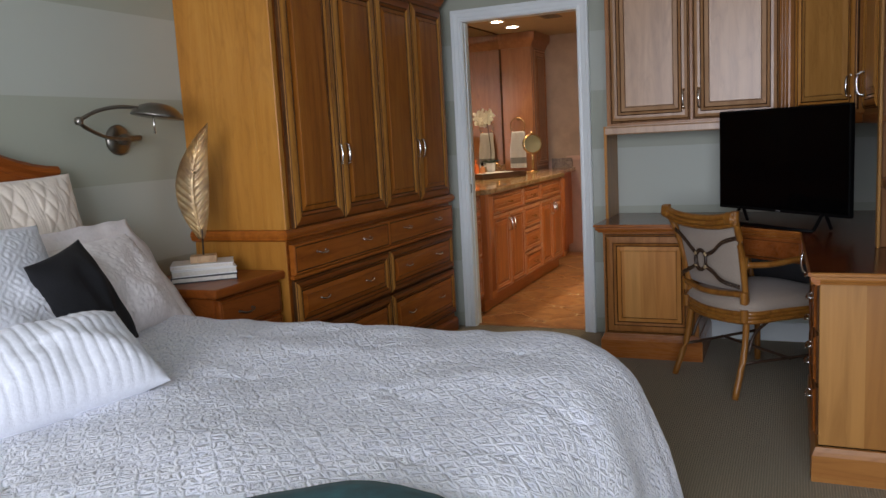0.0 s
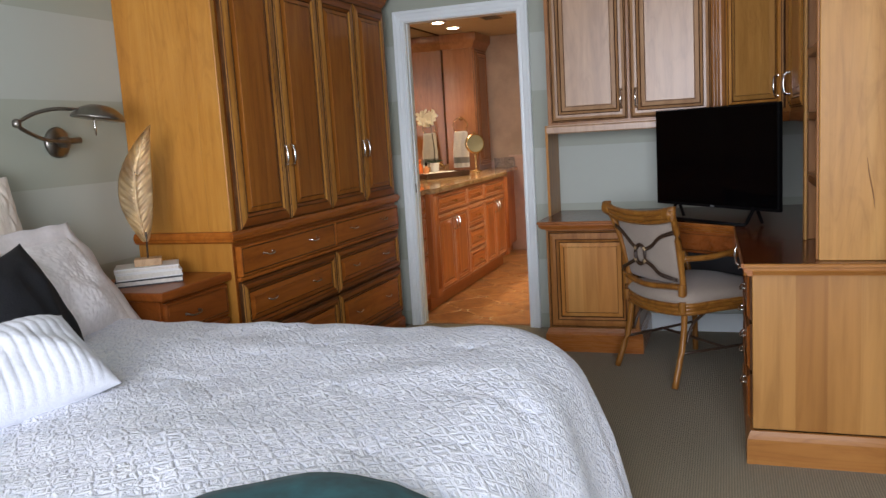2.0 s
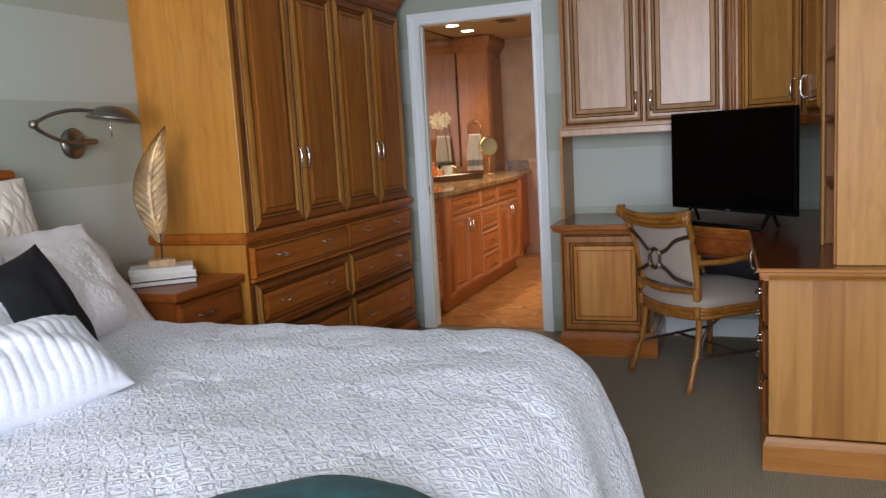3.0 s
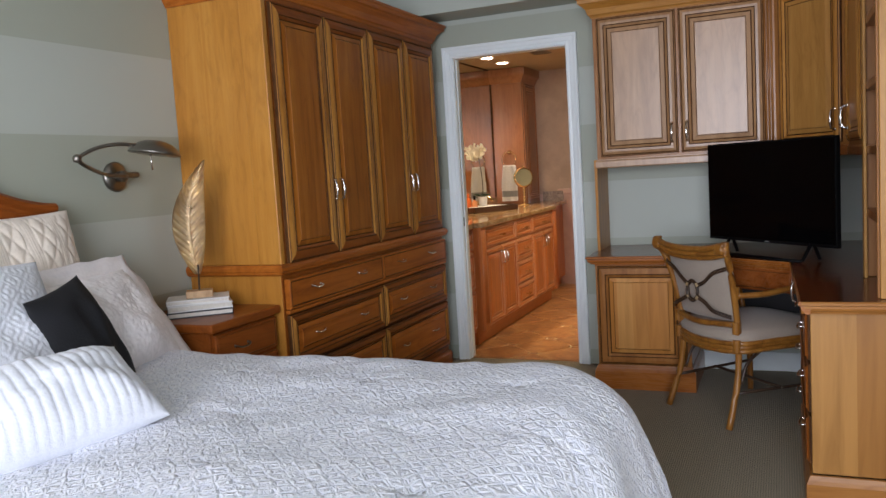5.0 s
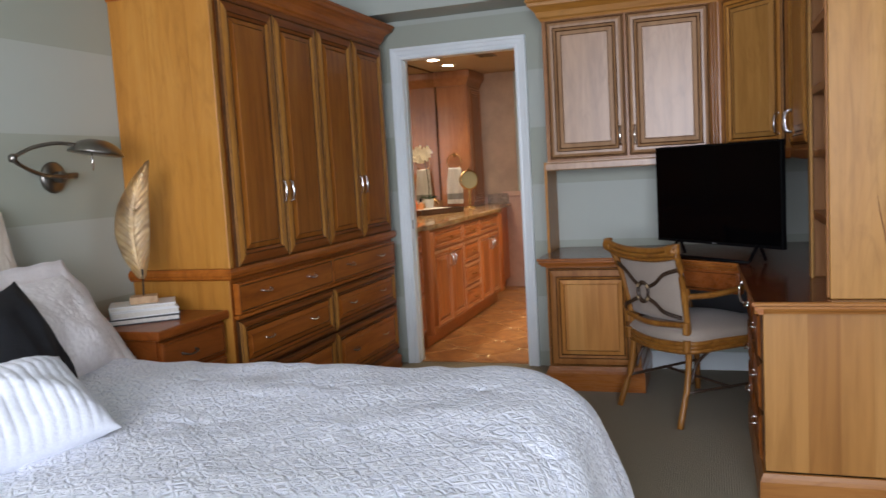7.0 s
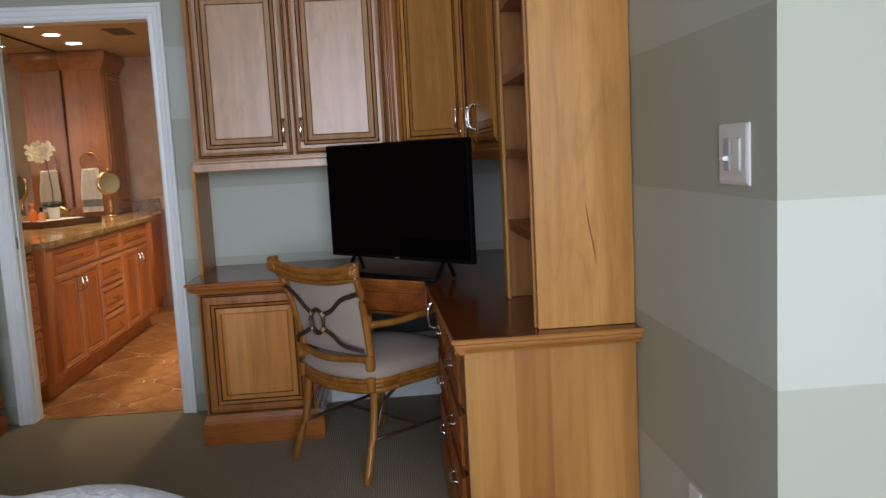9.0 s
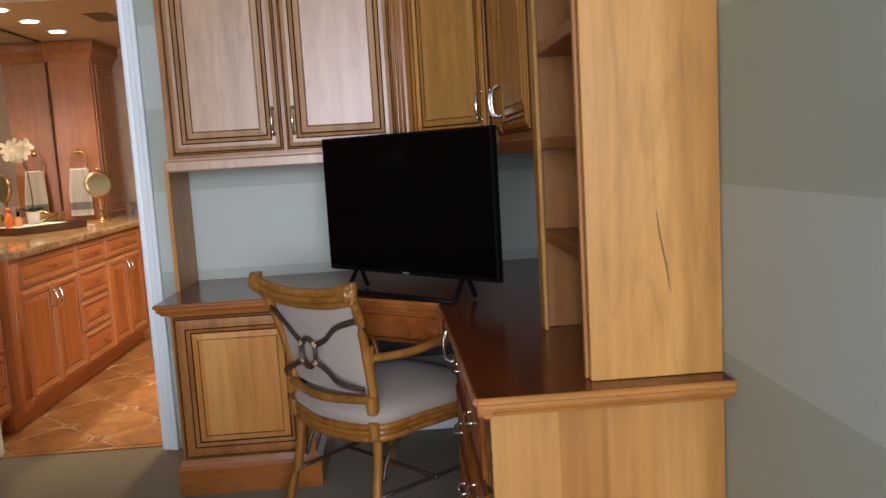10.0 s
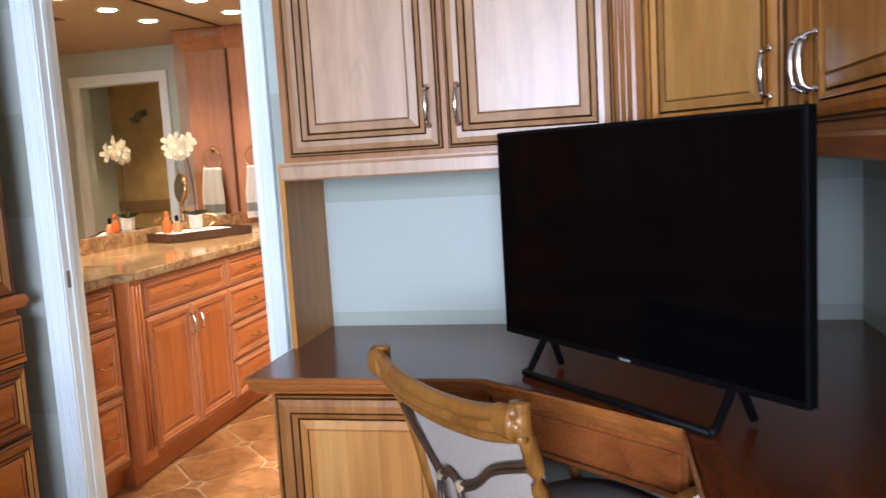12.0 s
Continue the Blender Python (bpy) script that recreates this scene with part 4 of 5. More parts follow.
def tuft_relief(x, y):
    return 0.004 * noise.noise(Vector((x * 80, y * 80, 2.0))) + 0.016 * noise.noise(Vector((x * 8, y * 5, 5.0))) + 0.006 * noise.noise(Vector((x * 22, y * 12, 3.0)))


def chevron_relief(x, y):
    d = abs(x / 0.085 % 1.0 - 0.5) + abs(y / 0.085 % 1.0 - 0.5)
    return 0.0017 * math.sin(2 * math.pi * d / 0.27) + 0.002 * noise.noise(Vector((x * 90, y * 90, 1.0)))


def pillow(label, m, w, h, t, mat, relief=no_relief, flange=0.0, group="pillows on the bed"):
    ob = finish(pillow_mesh(w, h, t, relief), "pillow", mat, None, True)
    ob.matrix_world = m
    tagged(ob, label, "pillow", group)
    if flange:
        fl = bmesh.new()
        loops = []
        n = 44
        outline = [(-1 + 2 * k / n, -1) for k in range(n)] + [(1, -1 + 2 * k / n) for k in range(n)] + [(1 - 2 * k / n, 1) for k in range(n)] + [(-1, 1 - 2 * k / n) for k in range(n)]
        for grow, thick in ((-0.03, 0.004), (flange * 0.5, 0.004), (flange, 0.003), (flange, -0.003), (flange * 0.5, -0.004), (-0.03, -0.004)):
            line = []
            for u, v in outline:
                x, y = u * (w / 2 + grow), v * (h / 2 + grow)
                wave = max(0.0, grow) / flange * (0.012 * noise.noise(Vector((x * 9, y * 9, 6.0))) + 0.005 * math.sin(x * 41 + y * 37))
                line.append(fl.verts.new((x * (1 + 0.02 * noise.noise(Vector((y * 7, x * 7, 2.0)))), y * (1 + 0.02 * noise.noise(Vector((x * 8, y * 8, 9.0)))), thick + wave)))
            loops.append(line)
        for a, b in zip(loops, loops[1:] + loops[:1]):
            for k in range(4 * n):
                fl.faces.new((a[k], a[(k + 1) % (4 * n)], b[(k + 1) % (4 * n)], b[k]))
        part("flange", fl, mat, ob, "", True)
    return ob


def leaning(x, y, z, lean, turn, roll=0.0):
    """Pose of a pillow standing on its lower edge: local y up, facing +x turned by degrees, leaning back."""
    return pose(x, y, z, 0, 0, turn) @ pose(0, 0, 0, 90, 0, 90) @ pose(0, 0, 0, -lean, 0, roll)


pillow("cream diamond-quilted square pillow against the headboard", leaning(-2.44, 2.56, 0.94, 12, 0), 0.63, 0.58, 0.19, CREAM_CLOTH, diamond_relief)
pillow("cream diamond-quilted square pillow against the headboard", leaning(-2.44, 1.72, 0.93, 12, 0), 0.62, 0.56, 0.15, CREAM_CLOTH, diamond_relief)
pillow("ivory tufted pillow sham with a flat border", leaning(-2.22, 2.70, 0.80, 34, 8, 1), 0.65, 0.42, 0.24, BLUSH_CLOTH, tuft_relief, 0.06)
pillow("white woven pillow sham", leaning(-2.13, 2.14, 0.86, 28, -4, -3), 0.66, 0.52, 0.22, WHITE_CLOTH, chevron_relief)
pillow("small black corduroy throw pillow", leaning(-2.03, 2.47, 0.812, 22, 16, 9), 0.29, 0.40, 0.13, BLACK_CLOTH)
pillow("white channel-stitched lumbar pillow", leaning(-1.69, 2.0, 0.755, 58, -18, 4), 0.55, 0.30, 0.23, WHITE_CLOTH, rib_relief)


# ---------------- desk corner ----------------
DT = 0.76
DL, DF = -1.012, 5.012


def local_adder(root):
    inv = root.matrix_world.inverted()

    def p(name, bm, mat, label="", smooth=False, parent=None):
        bm.transform(inv)
        return part(name, bm, mat, parent or root, label, smooth)
    return p


def desk():
    d = thing("corner_desk", "built-in wooden corner desk with a dark cherry top", "desk", (-0.2, 4.9, 0))
    p = local_adder(d)
    poly = [(DL, DF), (-0.408, DF), (0.026, 4.687), (0.045, 3.62), (RIGHT_X - 0.001, 3.62), (RIGHT_X - 0.001, DOOR_Y - 0.001), (DL, DOOR_Y - 0.001)]
    p("desktop", prism(poly, DT - 0.012, DT, bevel=0.003), DESKTOP, "polished dark cherry desktop")
    edge = ((-0.03, -0.044), (-0.014, -0.044), (-0.011, -0.036), (-0.004, -0.032), (0.0, -0.024), (0.0, -0.016), (0.008, -0.012), (0.008, -0.004), (0.004, 0.0), (-0.0005, 0.0), (-0.0005, -0.0125), (-0.03, -0.0125))
    p("edge_moulding", sweep(edge, [(DL, DOOR_Y - 0.002, DT)] + [(x, y, DT) for x, y in poly[:4]]), CHERRY_X, "moulded cherry desk edge")
    p("end_moulding", sweep(edge, [(0.0462, 3.6202, DT), (RIGHT_X - 0.001, 3.6202, DT)]), MAPLE_X, "honey wood edge at the desk end")
    # left pedestal with a raised-panel door
    ped = p("left_pedestal", box(-0.985, -0.475, 5.085, DOOR_Y - 0.02, 0.13, DT - 0.044, 0.003), MIDSTILE)
    p("door", rings(facing(-0.735, 5.085, 0.42, 270), 0.475, 0.555, door_steps(0.022, 0.062), None, True), [PLANKS, GLAZE, MIDSTILE, MIDSTILE], "", False, ped)
    p("plinth", sweep(((0, 0), (0.02, 0.0), (0.02, 0.10), (0.012, 0.115), (0.004, 0.135), (0, 0.135)), ((-0.985, DOOR_Y - 0.02, 0), (-0.985, 5.085, 0), (-0.475, 5.085, 0), (-0.475, DOOR_Y - 0.02, 0))), CHERRY_X, "", False, ped)
    p("frieze_moulding", box(-0.985, -0.475, 5.068, 5.085, DT - 0.058, DT - 0.045, 0.004), CHERRY_X, "", False, ped)
    # right pedestal with drawers and a plain end panel
    px0, py0, py1 = 0.075, 3.675, 4.63
    rp = p("right_pedestal", box(px0, RIGHT_X - 0.002, py0, py1, 0.13, DT - 0.044, 0.003), ENDBOARDS)
    p("plinth", sweep(((0, 0), (0.022, 0.0), (0.02, 0.095), (0.014, 0.108), (0.008, 0.124), (0, 0.126)), ((px0, py1, 0), (px0, py0, 0), (RIGHT_X - 0.002, py0, 0))), MAPLE_X, "", False, rp)
    for a, b, kind in ((py0 + 0.03, 4.13, 0), (4.15, py1 - 0.03, 1)):
        for c, e in ((0.535, 0.705), (0.345, 0.52), (0.155, 0.33)):
            dr = p("drawer_front", rings(facing(px0, (a + b) / 2, (c + e) / 2, 180), b - a, e - c, door_steps(0.018, 0.03), None, True), [CHERRY_Y, GLAZE, WARMRAIL, WARMRAIL], "", False, rp)
            p("pull", flat_pull(px0 - 0.017, (a + b) / 2, (c + e) / 2, 180, 0.08), NICKEL, "nickel drawer pull", True, dr)
    p("tall_handle", bow_handle(facing(0.055, 4.55, 0.645, 180), 0.1), NICKEL, "polished nickel bow handle", True, rp)
    # aprons of the knee space: straight run, then the angled keyboard drawer
    p("apron", box(-0.475, -0.395, 5.032, 5.052, 0.60, DT - 0.044, 0.003), REDWOOD)
    mid = ((-0.408 + 0.026) / 2 + 0.018, (DF + 4.687) / 2 + 0.022)
    length = math.hypot(0.434, 0.325)
    ang = math.degrees(math.atan2(-0.434, -0.325))
    p("keyboard_drawer", rings(facing(*mid, 0.66, ang), length - 0.02, 0.11, ((0, -0.02, 0), (0, 0.012, 0), (0.004, 0.015, 0), (0.012, 0.015, 0), (0.015, 0.012, 1), (0.018, 0.015, 0))), [REDWOOD, GLAZE], "slim cherry drawer front")
    # added dark sheet in place of the shaded wall behind the knees
    p("modesty_panel", box(-0.475, RIGHT_X - 0.002, DOOR_Y - 0.03, DOOR_Y - 0.015, 0.35, 0.70), KNEE_SHADE)


desk()


def upper_cabinets():
    u = thing("wall_cabinet", "corner wall cabinets with raised-panel doors above the desk", "cabinet", (-0.3, 5.4, 1.3))
    p = local_adder(u)
    z0, z1, yf, xr = 1.297, 2.10, 5.31, 0.3
    A, B = (-0.03, yf), (xr - 0.005, 4.985)
    CL = -0.993
    poly = [(CL, yf), A, B, (xr, 4.245), (RIGHT_X - 0.002, 4.245), (RIGHT_X - 0.002, DOOR_Y - 0.002), (CL, DOOR_Y - 0.002)]
    p("body", prism(poly, z0 - 0.005, z1), MIDSTILE)
    for x in (-0.078, -0.062, -0.046):
        p("reed", tube(((x, yf - 0.001, z0 + 0.004), (x, yf - 0.001, z1 - 0.006)), 0.0062, 8), MIDSTILE, "", True)
    rail = ((-0.02, -0.05), (0.004, -0.05), (0.01, -0.044), (0.01, -0.012), (0.004, -0.004), (0.004, 0.0), (-0.02, 0.0))
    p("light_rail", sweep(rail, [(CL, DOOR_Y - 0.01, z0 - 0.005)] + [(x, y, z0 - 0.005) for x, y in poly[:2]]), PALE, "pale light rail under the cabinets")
    p("light_rail", sweep(rail, [(x, y, z0 - 0.0052) for x, y in poly[1:4]]), SHELFWOOD, "red-brown light rail under the corner cabinets")
    crown = ((-0.02, 0), (0.006, 0), (0.01, 0.012), (0.02, 0.02), (0.03, 0.05), (0.055, 0.075), (0.066, 0.082), (0.068, 0.1), (0.076, 0.106), (0.076, 0.12), (-0.02, 0.12))
    p("crown", sweep(crown, [(CL, DOOR_Y - 0.01, z1 - 0.005)] + [(x, y, z1 - 0.005) for x, y in poly[:4]]), HONEY_X)
    # these two doors carry the window reflection as a paler tone
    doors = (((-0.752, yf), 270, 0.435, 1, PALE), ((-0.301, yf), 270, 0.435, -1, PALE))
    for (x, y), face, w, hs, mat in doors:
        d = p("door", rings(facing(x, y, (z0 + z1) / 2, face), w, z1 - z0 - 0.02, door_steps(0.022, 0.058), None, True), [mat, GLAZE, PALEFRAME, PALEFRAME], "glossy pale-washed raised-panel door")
        p("handle", bow_handle(facing(x + hs * (w / 2 - 0.032), y - 0.022, 1.42, face), 0.1), NICKEL, "polished nickel bow handle", True, d)
    dx, dy = B[0] - A[0], B[1] - A[1]
    L = math.hypot(dx, dy)
    face = math.degrees(math.atan2(-abs(dx), -abs(dy)))
    c = ((A[0] + B[0]) / 2, (A[1] + B[1]) / 2)
    d = p("door", rings(facing(*c, (z0 + z1) / 2, face), L - 0.07, z1 - z0 - 0.02, door_steps(0.022, 0.05), None, True), [MAPLE, GLAZE, STILE, STILE], "honey raised-panel corner door")
    k = (L - 0.07) / 2 - 0.028
    hx, hy = c[0] + dx / L * k, c[1] + dy / L * k
    out = Vector((-abs(dy), -abs(dx), 0)).normalized()
    p("handle", bow_handle(facing(hx + out.x * 0.022, hy + out.y * 0.022, 1.42, math.degrees(math.atan2(out.y, out.x))), 0.1), NICKEL, "polished nickel bow handle", True, d)
    for yc, w, hs in ((4.905, 0.14, -1), (4.545, 0.56, 1)):
        d = p("door", rings(facing(xr, yc, (z0 + z1) / 2, 180), w, z1 - z0 - 0.02, door_steps(0.022, 0.04 if w < 0.2 else 0.055), None, True), [STILE, GLAZE, CHERRY, STILE])
        p("handle", bow_handle(facing(xr - 0.022, yc + hs * (w / 2 - 0.03), 1.42, 180), 0.1), NICKEL, "polished nickel bow handle", True, d)
    p("side_panel", box(DL - 0.002, DL + 0.014, yf, DOOR_Y - 0.002, DT + 0.0005, z0 - 0.006), HONEY, "narrow side panel down to the desk")


upper_cabinets()


def shelf_tower():
    y0, y1, x0, x1, zt = 3.678, 4.238, 0.299, RIGHT_X - 0.002, 2.25
    s = thing("shelf_tower", "tall open-sided bookshelf tower standing on the desk", "bookshelf", (0.43, 3.95, DT))
    p = local_adder(s)
    b = DT + 0.0008
    p("end_panel", box(x0 - 0.005, x1, y0, y0 + 0.022, b, zt, 0.003), MAPLE, "broad maple end panel with dark grain marks")
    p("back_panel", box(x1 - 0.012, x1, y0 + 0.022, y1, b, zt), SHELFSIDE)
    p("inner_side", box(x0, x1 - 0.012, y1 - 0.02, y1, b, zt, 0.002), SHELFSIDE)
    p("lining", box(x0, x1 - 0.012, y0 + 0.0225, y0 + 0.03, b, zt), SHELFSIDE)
    p("stile", box(x0 - 0.012, x0, y1 - 0.065, y1, b, zt, 0.003), MAPLE)
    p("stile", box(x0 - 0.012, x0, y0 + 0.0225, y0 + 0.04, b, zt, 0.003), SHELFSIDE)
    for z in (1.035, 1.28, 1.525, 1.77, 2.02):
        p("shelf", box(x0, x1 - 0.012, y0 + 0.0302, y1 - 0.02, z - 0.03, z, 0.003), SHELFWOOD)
    p("top", box(x0, x1 - 0.012, y0 + 0.022, y1 - 0.02, zt - 0.02, zt), CHERRY_Y)
    crack = plain("dark_grain_split", (0.2, 0.085, 0.025), 0.6, vary=0.3)
    pts = [(0.442, y0 - 0.0004, 1.115), (0.449, y0 - 0.0004, 1.06), (0.461, y0 - 0.0004, 0.995), (0.468, y0 - 0.0004, 0.94)]
    p("grain_mark", tube(spline(pts, 4), 0.0021, 6, taper=lambda u: 0.25 + math.sin(math.pi * u)), crack, "dark grain split")


shelf_tower()


def television():
    a, b = Vector((-0.371, 5.193, 0)), Vector((0.217, 4.574, 0))
    mid, L = (a + b) / 2, (b - a).length
    turn = math.degrees(math.atan2((b - a).y, (b - a).x))
    t = thing("television", "flat black television on splayed feet on the desk", "television", (mid.x, mid.y, DT), "", turn)
    zb, zt = 0.072, 0.575
    part("bezel", box(-L / 2, L / 2, -0.004, 0.022, zb, zt, 0.004), BLACKPLASTIC, t)
    part("screen", box(-L / 2 + 0.008, L / 2 - 0.008, -0.0062, -0.003, zb + 0.016, zt - 0.008, 0.0008), SCREEN, t, "dark glossy screen")
    part("back_shell", box(-L / 2 + 0.1, L / 2 - 0.1, 0.022, 0.06, zb + 0.02, zt - 0.16, 0.015, seg=3), BLACKPLASTIC, t)
    part("badge", box(-0.014, 0.014, -0.0068, -0.004, zb + 0.005, zb + 0.01), plain("grey_badge", (0.25, 0.25, 0.25), 0.4), t, "small grey maker's plate")
    for s in (-1, 1):
        x = s * (L / 2 - 0.155)
        pts = [(x + s * 0.004, 0.05, 0.0085), (x, 0.02, zb + 0.006), (x - s * 0.0, 0.0, zb + 0.01), (x + s * 0.0, -0.05, 0.012), (x + s * 0.0, -0.066, 0.0085)]
        part("foot", tube(pts, 0.0085, 8), BLACKPLASTIC, t, "", True)
    part("foot_bar", tube([(-L / 2 + 0.153, -0.066, 0.0085), (L / 2 - 0.153, -0.066, 0.0085)], 0.0082, 8), BLACKPLASTIC, t, "", True)


television()


# ---------------- rattan desk chair ----------------
def desk_chair():
    c = thing("desk_chair", "rattan desk chair with grey linen seat and ring-knotted back", "chair", (-0.386, 4.678, 0), "", -48)
    # local: x across, y forward (towards the desk), origin between the back feet
    W = 0.222

    def bar(name, pts, r, mat=RATTAN, label="", steps=6, taper=None, parent=c):
        return part(name, tube(spline(pts, steps), r, 9, taper=taper), mat, parent, label, True)

    for s in (-1, 1):
        bar("back_leg", [(s * W * 1.06, -0.035, 0.0), (s * W * 0.98, 0.03, 0.2), (s * W * 0.95, 0.05, 0.38), (s * W * 0.98, 0.035, 0.55), (s * W * 1.08, -0.01, 0.75), (s * W * 1.2, -0.06, 0.868)], 0.0155, taper=lambda u: 1.0 + 0.12 * math.sin(u * 40) * 0.3)
        bar("front_leg", [(s * 0.255, 0.50, 0.0), (s * 0.262, 0.505, 0.2), (s * 0.262, 0.50, 0.40)], 0.0158)
        bar("arm", [(s * W * 1.0, 0.03, 0.625), (s * 0.275, 0.16, 0.628), (s * 0.30, 0.33, 0.648), (s * 0.285, 0.46, 0.645)], 0.0142)
        bar("arm_post", [(s * 0.285, 0.455, 0.645), (s * 0.29, 0.47, 0.55), (s * 0.265, 0.475, 0.44)], 0.0145)
        bar("brace", [(s * W * 0.95, 0.06, 0.20), (s * W * 0.93, 0.10, 0.29), (s * W * 0.9, 0.19, 0.345)], 0.0075, DARKCANE)
        bar("side_stretcher", [(s * W * 0.98, 0.03, 0.16), (s * 0.257, 0.5, 0.16)], 0.0075, DARKCANE)
        for z in (0.855, 0.635, 0.47, 0.385):
            x, y = s * W * (1.17 if z > 0.8 else 1.0), -0.05 if z > 0.8 else 0.03
            m = Matrix.Translation((x, y, z - 0.014))
            part("cane_wrap", lathe([(0.0172 + 0.0018 * (i % 2), 0.0035 * i - 0.012) for i in range(17)], m, 12), RATTAN, c, "wound cane binding", True)
        m = pose(s * W * 1.1 - 0.022, -0.068, 0.851, 0, 90, 0)
        part("rail_wrap", lathe([(0.0265 + 0.0016 * (i % 2), 0.004 * i) for i in range(12)], m @ Matrix.Diagonal((1.05, 0.62, 1, 1)), 14), RATTAN, c, "wound cane binding", True)
    bar("cross_stretcher", [(-0.25, 0.27, 0.16), (0.25, 0.27, 0.16)], 0.0075, DARKCANE)
    # top rail, three canes side by side, dipping in the middle
    for k, (dz, dy, r) in enumerate(((0.0, 0.0, 0.015), (-0.024, 0.004, 0.013), (-0.045, 0.01, 0.011))):
        bar("top_rail", [(-W * 1.22, -0.062 + dy, 0.872 + dz), (-W * 0.7, -0.045 + dy - 0.03, 0.85 + dz), (0, -0.035 + dy - 0.045, 0.842 + dz), (W * 0.7, -0.045 + dy - 0.03, 0.85 + dz), (W * 1.22, -0.062 + dy, 0.872 + dz)], r)
    bar("lower_rail", [(-W * 0.98, 0.03, 0.487), (0, -0.012, 0.478), (W * 0.98, 0.03, 0.487)], 0.0145)

    def patch(name, x0, x1, z0, z1, yfun, thick, mat):
        bm = bmesh.new()
        n, mz = 16, 14
        fr, bk = [], []
        for i in range(n + 1):
            lf, lb = [], []
            for j in range(mz + 1):
                u, v = i / n * 2 - 1, j / mz
                z = z0 + (z1 - z0) * v
                wid = (x1 - x0) / 2 * (0.93 + 0.17 * (z - 0.4) / 0.45)
                puff = thick * (max(0, 1 - u ** 4) * max(0, 1 - (2 * v - 1) ** 4)) ** 0.5
                lf.append(bm.verts.new((u * wid, yfun(u, z) + 0.3 * puff + 0.002, z)))
                lb.append(bm.verts.new((u * wid, yfun(u, z) - 0.25 * puff - 0.002, z)))
            fr.append(lf)
            bk.append(lb)
        for g in (fr, bk):
            for a, b in zip(g, g[1:]):
                for j in range(mz):
                    bm.faces.new((a[j], a[j + 1], b[j + 1], b[j]))
        edge_f = fr[0] + [l[-1] for l in fr[1:]] + fr[-1][-2::-1] + [l[0] for l in fr[-2:0:-1]]
        edge_b = bk[0] + [l[-1] for l in bk[1:]] + bk[-1][-2::-1] + [l[0] for l in bk[-2:0:-1]]
        for i in range(len(edge_f)):
            bm.faces.new((edge_f[i], edge_f[(i + 1) % len(edge_f)], edge_b[(i + 1) % len(edge_b)], edge_b[i]))
        return part(name, bm, mat, c, "grey linen upholstery", True)

    def back_y(u, z):
        return 0.045 - 0.075 * max(0, (z - 0.45) / 0.4) ** 1.3 - 0.038 * (1 - u * u) + 0.012

    patch("back_pad", -W, W, 0.50, 0.81, back_y, 0.05, LINEN)
    patch("lower_back_pad", -W, W, 0.40, 0.472, back_y, 0.03, LINEN)
    # ring knot with four sweeping canes
    ry, rz = -0.042, 0.632
    for k, rr in enumerate((0.042, 0.052)):
        ring = [(rr * 0.82 * math.cos(a), ry - 0.003 * k, rz + rr * math.sin(a)) for a in [2 * math.pi * i / 20 for i in range(20)]]
        part("ring", tube(ring, 0.0055, 7, closed=True), DARKCANE, c, "dark bent-cane ring", True)
    for sx in (-1, 1):
        for sz, zend in ((1, 0.755), (-1, 0.53)):
            for off in (0.0, 0.011):
                bar("back_cane", [(sx * 0.035, ry, rz + sz * (0.022 + off)), (sx * 0.085, ry + 0.006, rz + sz * (0.045 + off) * 1.0 - 0.0), (sx * 0.15, ry + 0.004, rz + (zend - rz) * 0.75 + sz * off), (sx * W * (1.08 if sz > 0 else 0.98), ry + (0.02 if sz > 0 else 0.05), zend + sz * off)], 0.0048, DARKCANE, "dark sweeping cane")
        for sz in (1, -1):
            m = Matrix.Translation((sx * 0.036, ry, rz + sz * 0.03)) @ pose(0, 0, 0, 0, sx * sz * 40 + 90, 0)
            part("cane_wrap", lathe([(0.0085 + 0.0012 * (i % 2), 0.004 * i - 0.01) for i in range(6)], m, 10), BINDING, c, "pale cane binding", True)
    # seat: curved frame and domed cushion
    frame_pts = [(-W * 0.98, 0.04, 0.385), (-0.255, 0.22, 0.39), (-0.268, 0.40, 0.392), (-0.2, 0.515, 0.395), (0, 0.545, 0.397), (0.2, 0.515, 0.395), (0.268, 0.40, 0.392), (0.255, 0.22, 0.39), (W * 0.98, 0.04, 0.385), (0, -0.005, 0.38)]
    loop = spline(frame_pts + frame_pts[:1], 5)[:-1]
    for dz in (-0.018, 0.0, 0.018):
        part("seat_rail", tube([q + Vector((0, 0, dz - 0.008)) for q in loop], 0.0132, 8, closed=True), RATTAN, c, "bent cane seat frame", True)
    bm = bmesh.new()
    cen = Vector((0, 0.27, 0))
    loops = []
    for f, z in ((1.0, 0.395), (1.035, 0.42), (1.02, 0.442), (0.93, 0.462), (0.7, 0.476), (0.4, 0.483), (0.1, 0.485)):
        loops.append([bm.verts.new((cen.x + (q.x - cen.x) * f, cen.y + (q.y - cen.y) * f + 0.004, z)) for q in loop])
    for a, b in zip(loops, loops[1:]):
        for k in range(len(loop)):
            bm.faces.new((a[k], a[(k + 1) % len(loop)], b[(k + 1) % len(loop)], b[k]))
    bm.faces.new(loops[0])
    bm.faces.new(loops[-1])
    part("seat_cushion", bm, LINEN, c, "domed grey linen seat", True)


desk_chair()


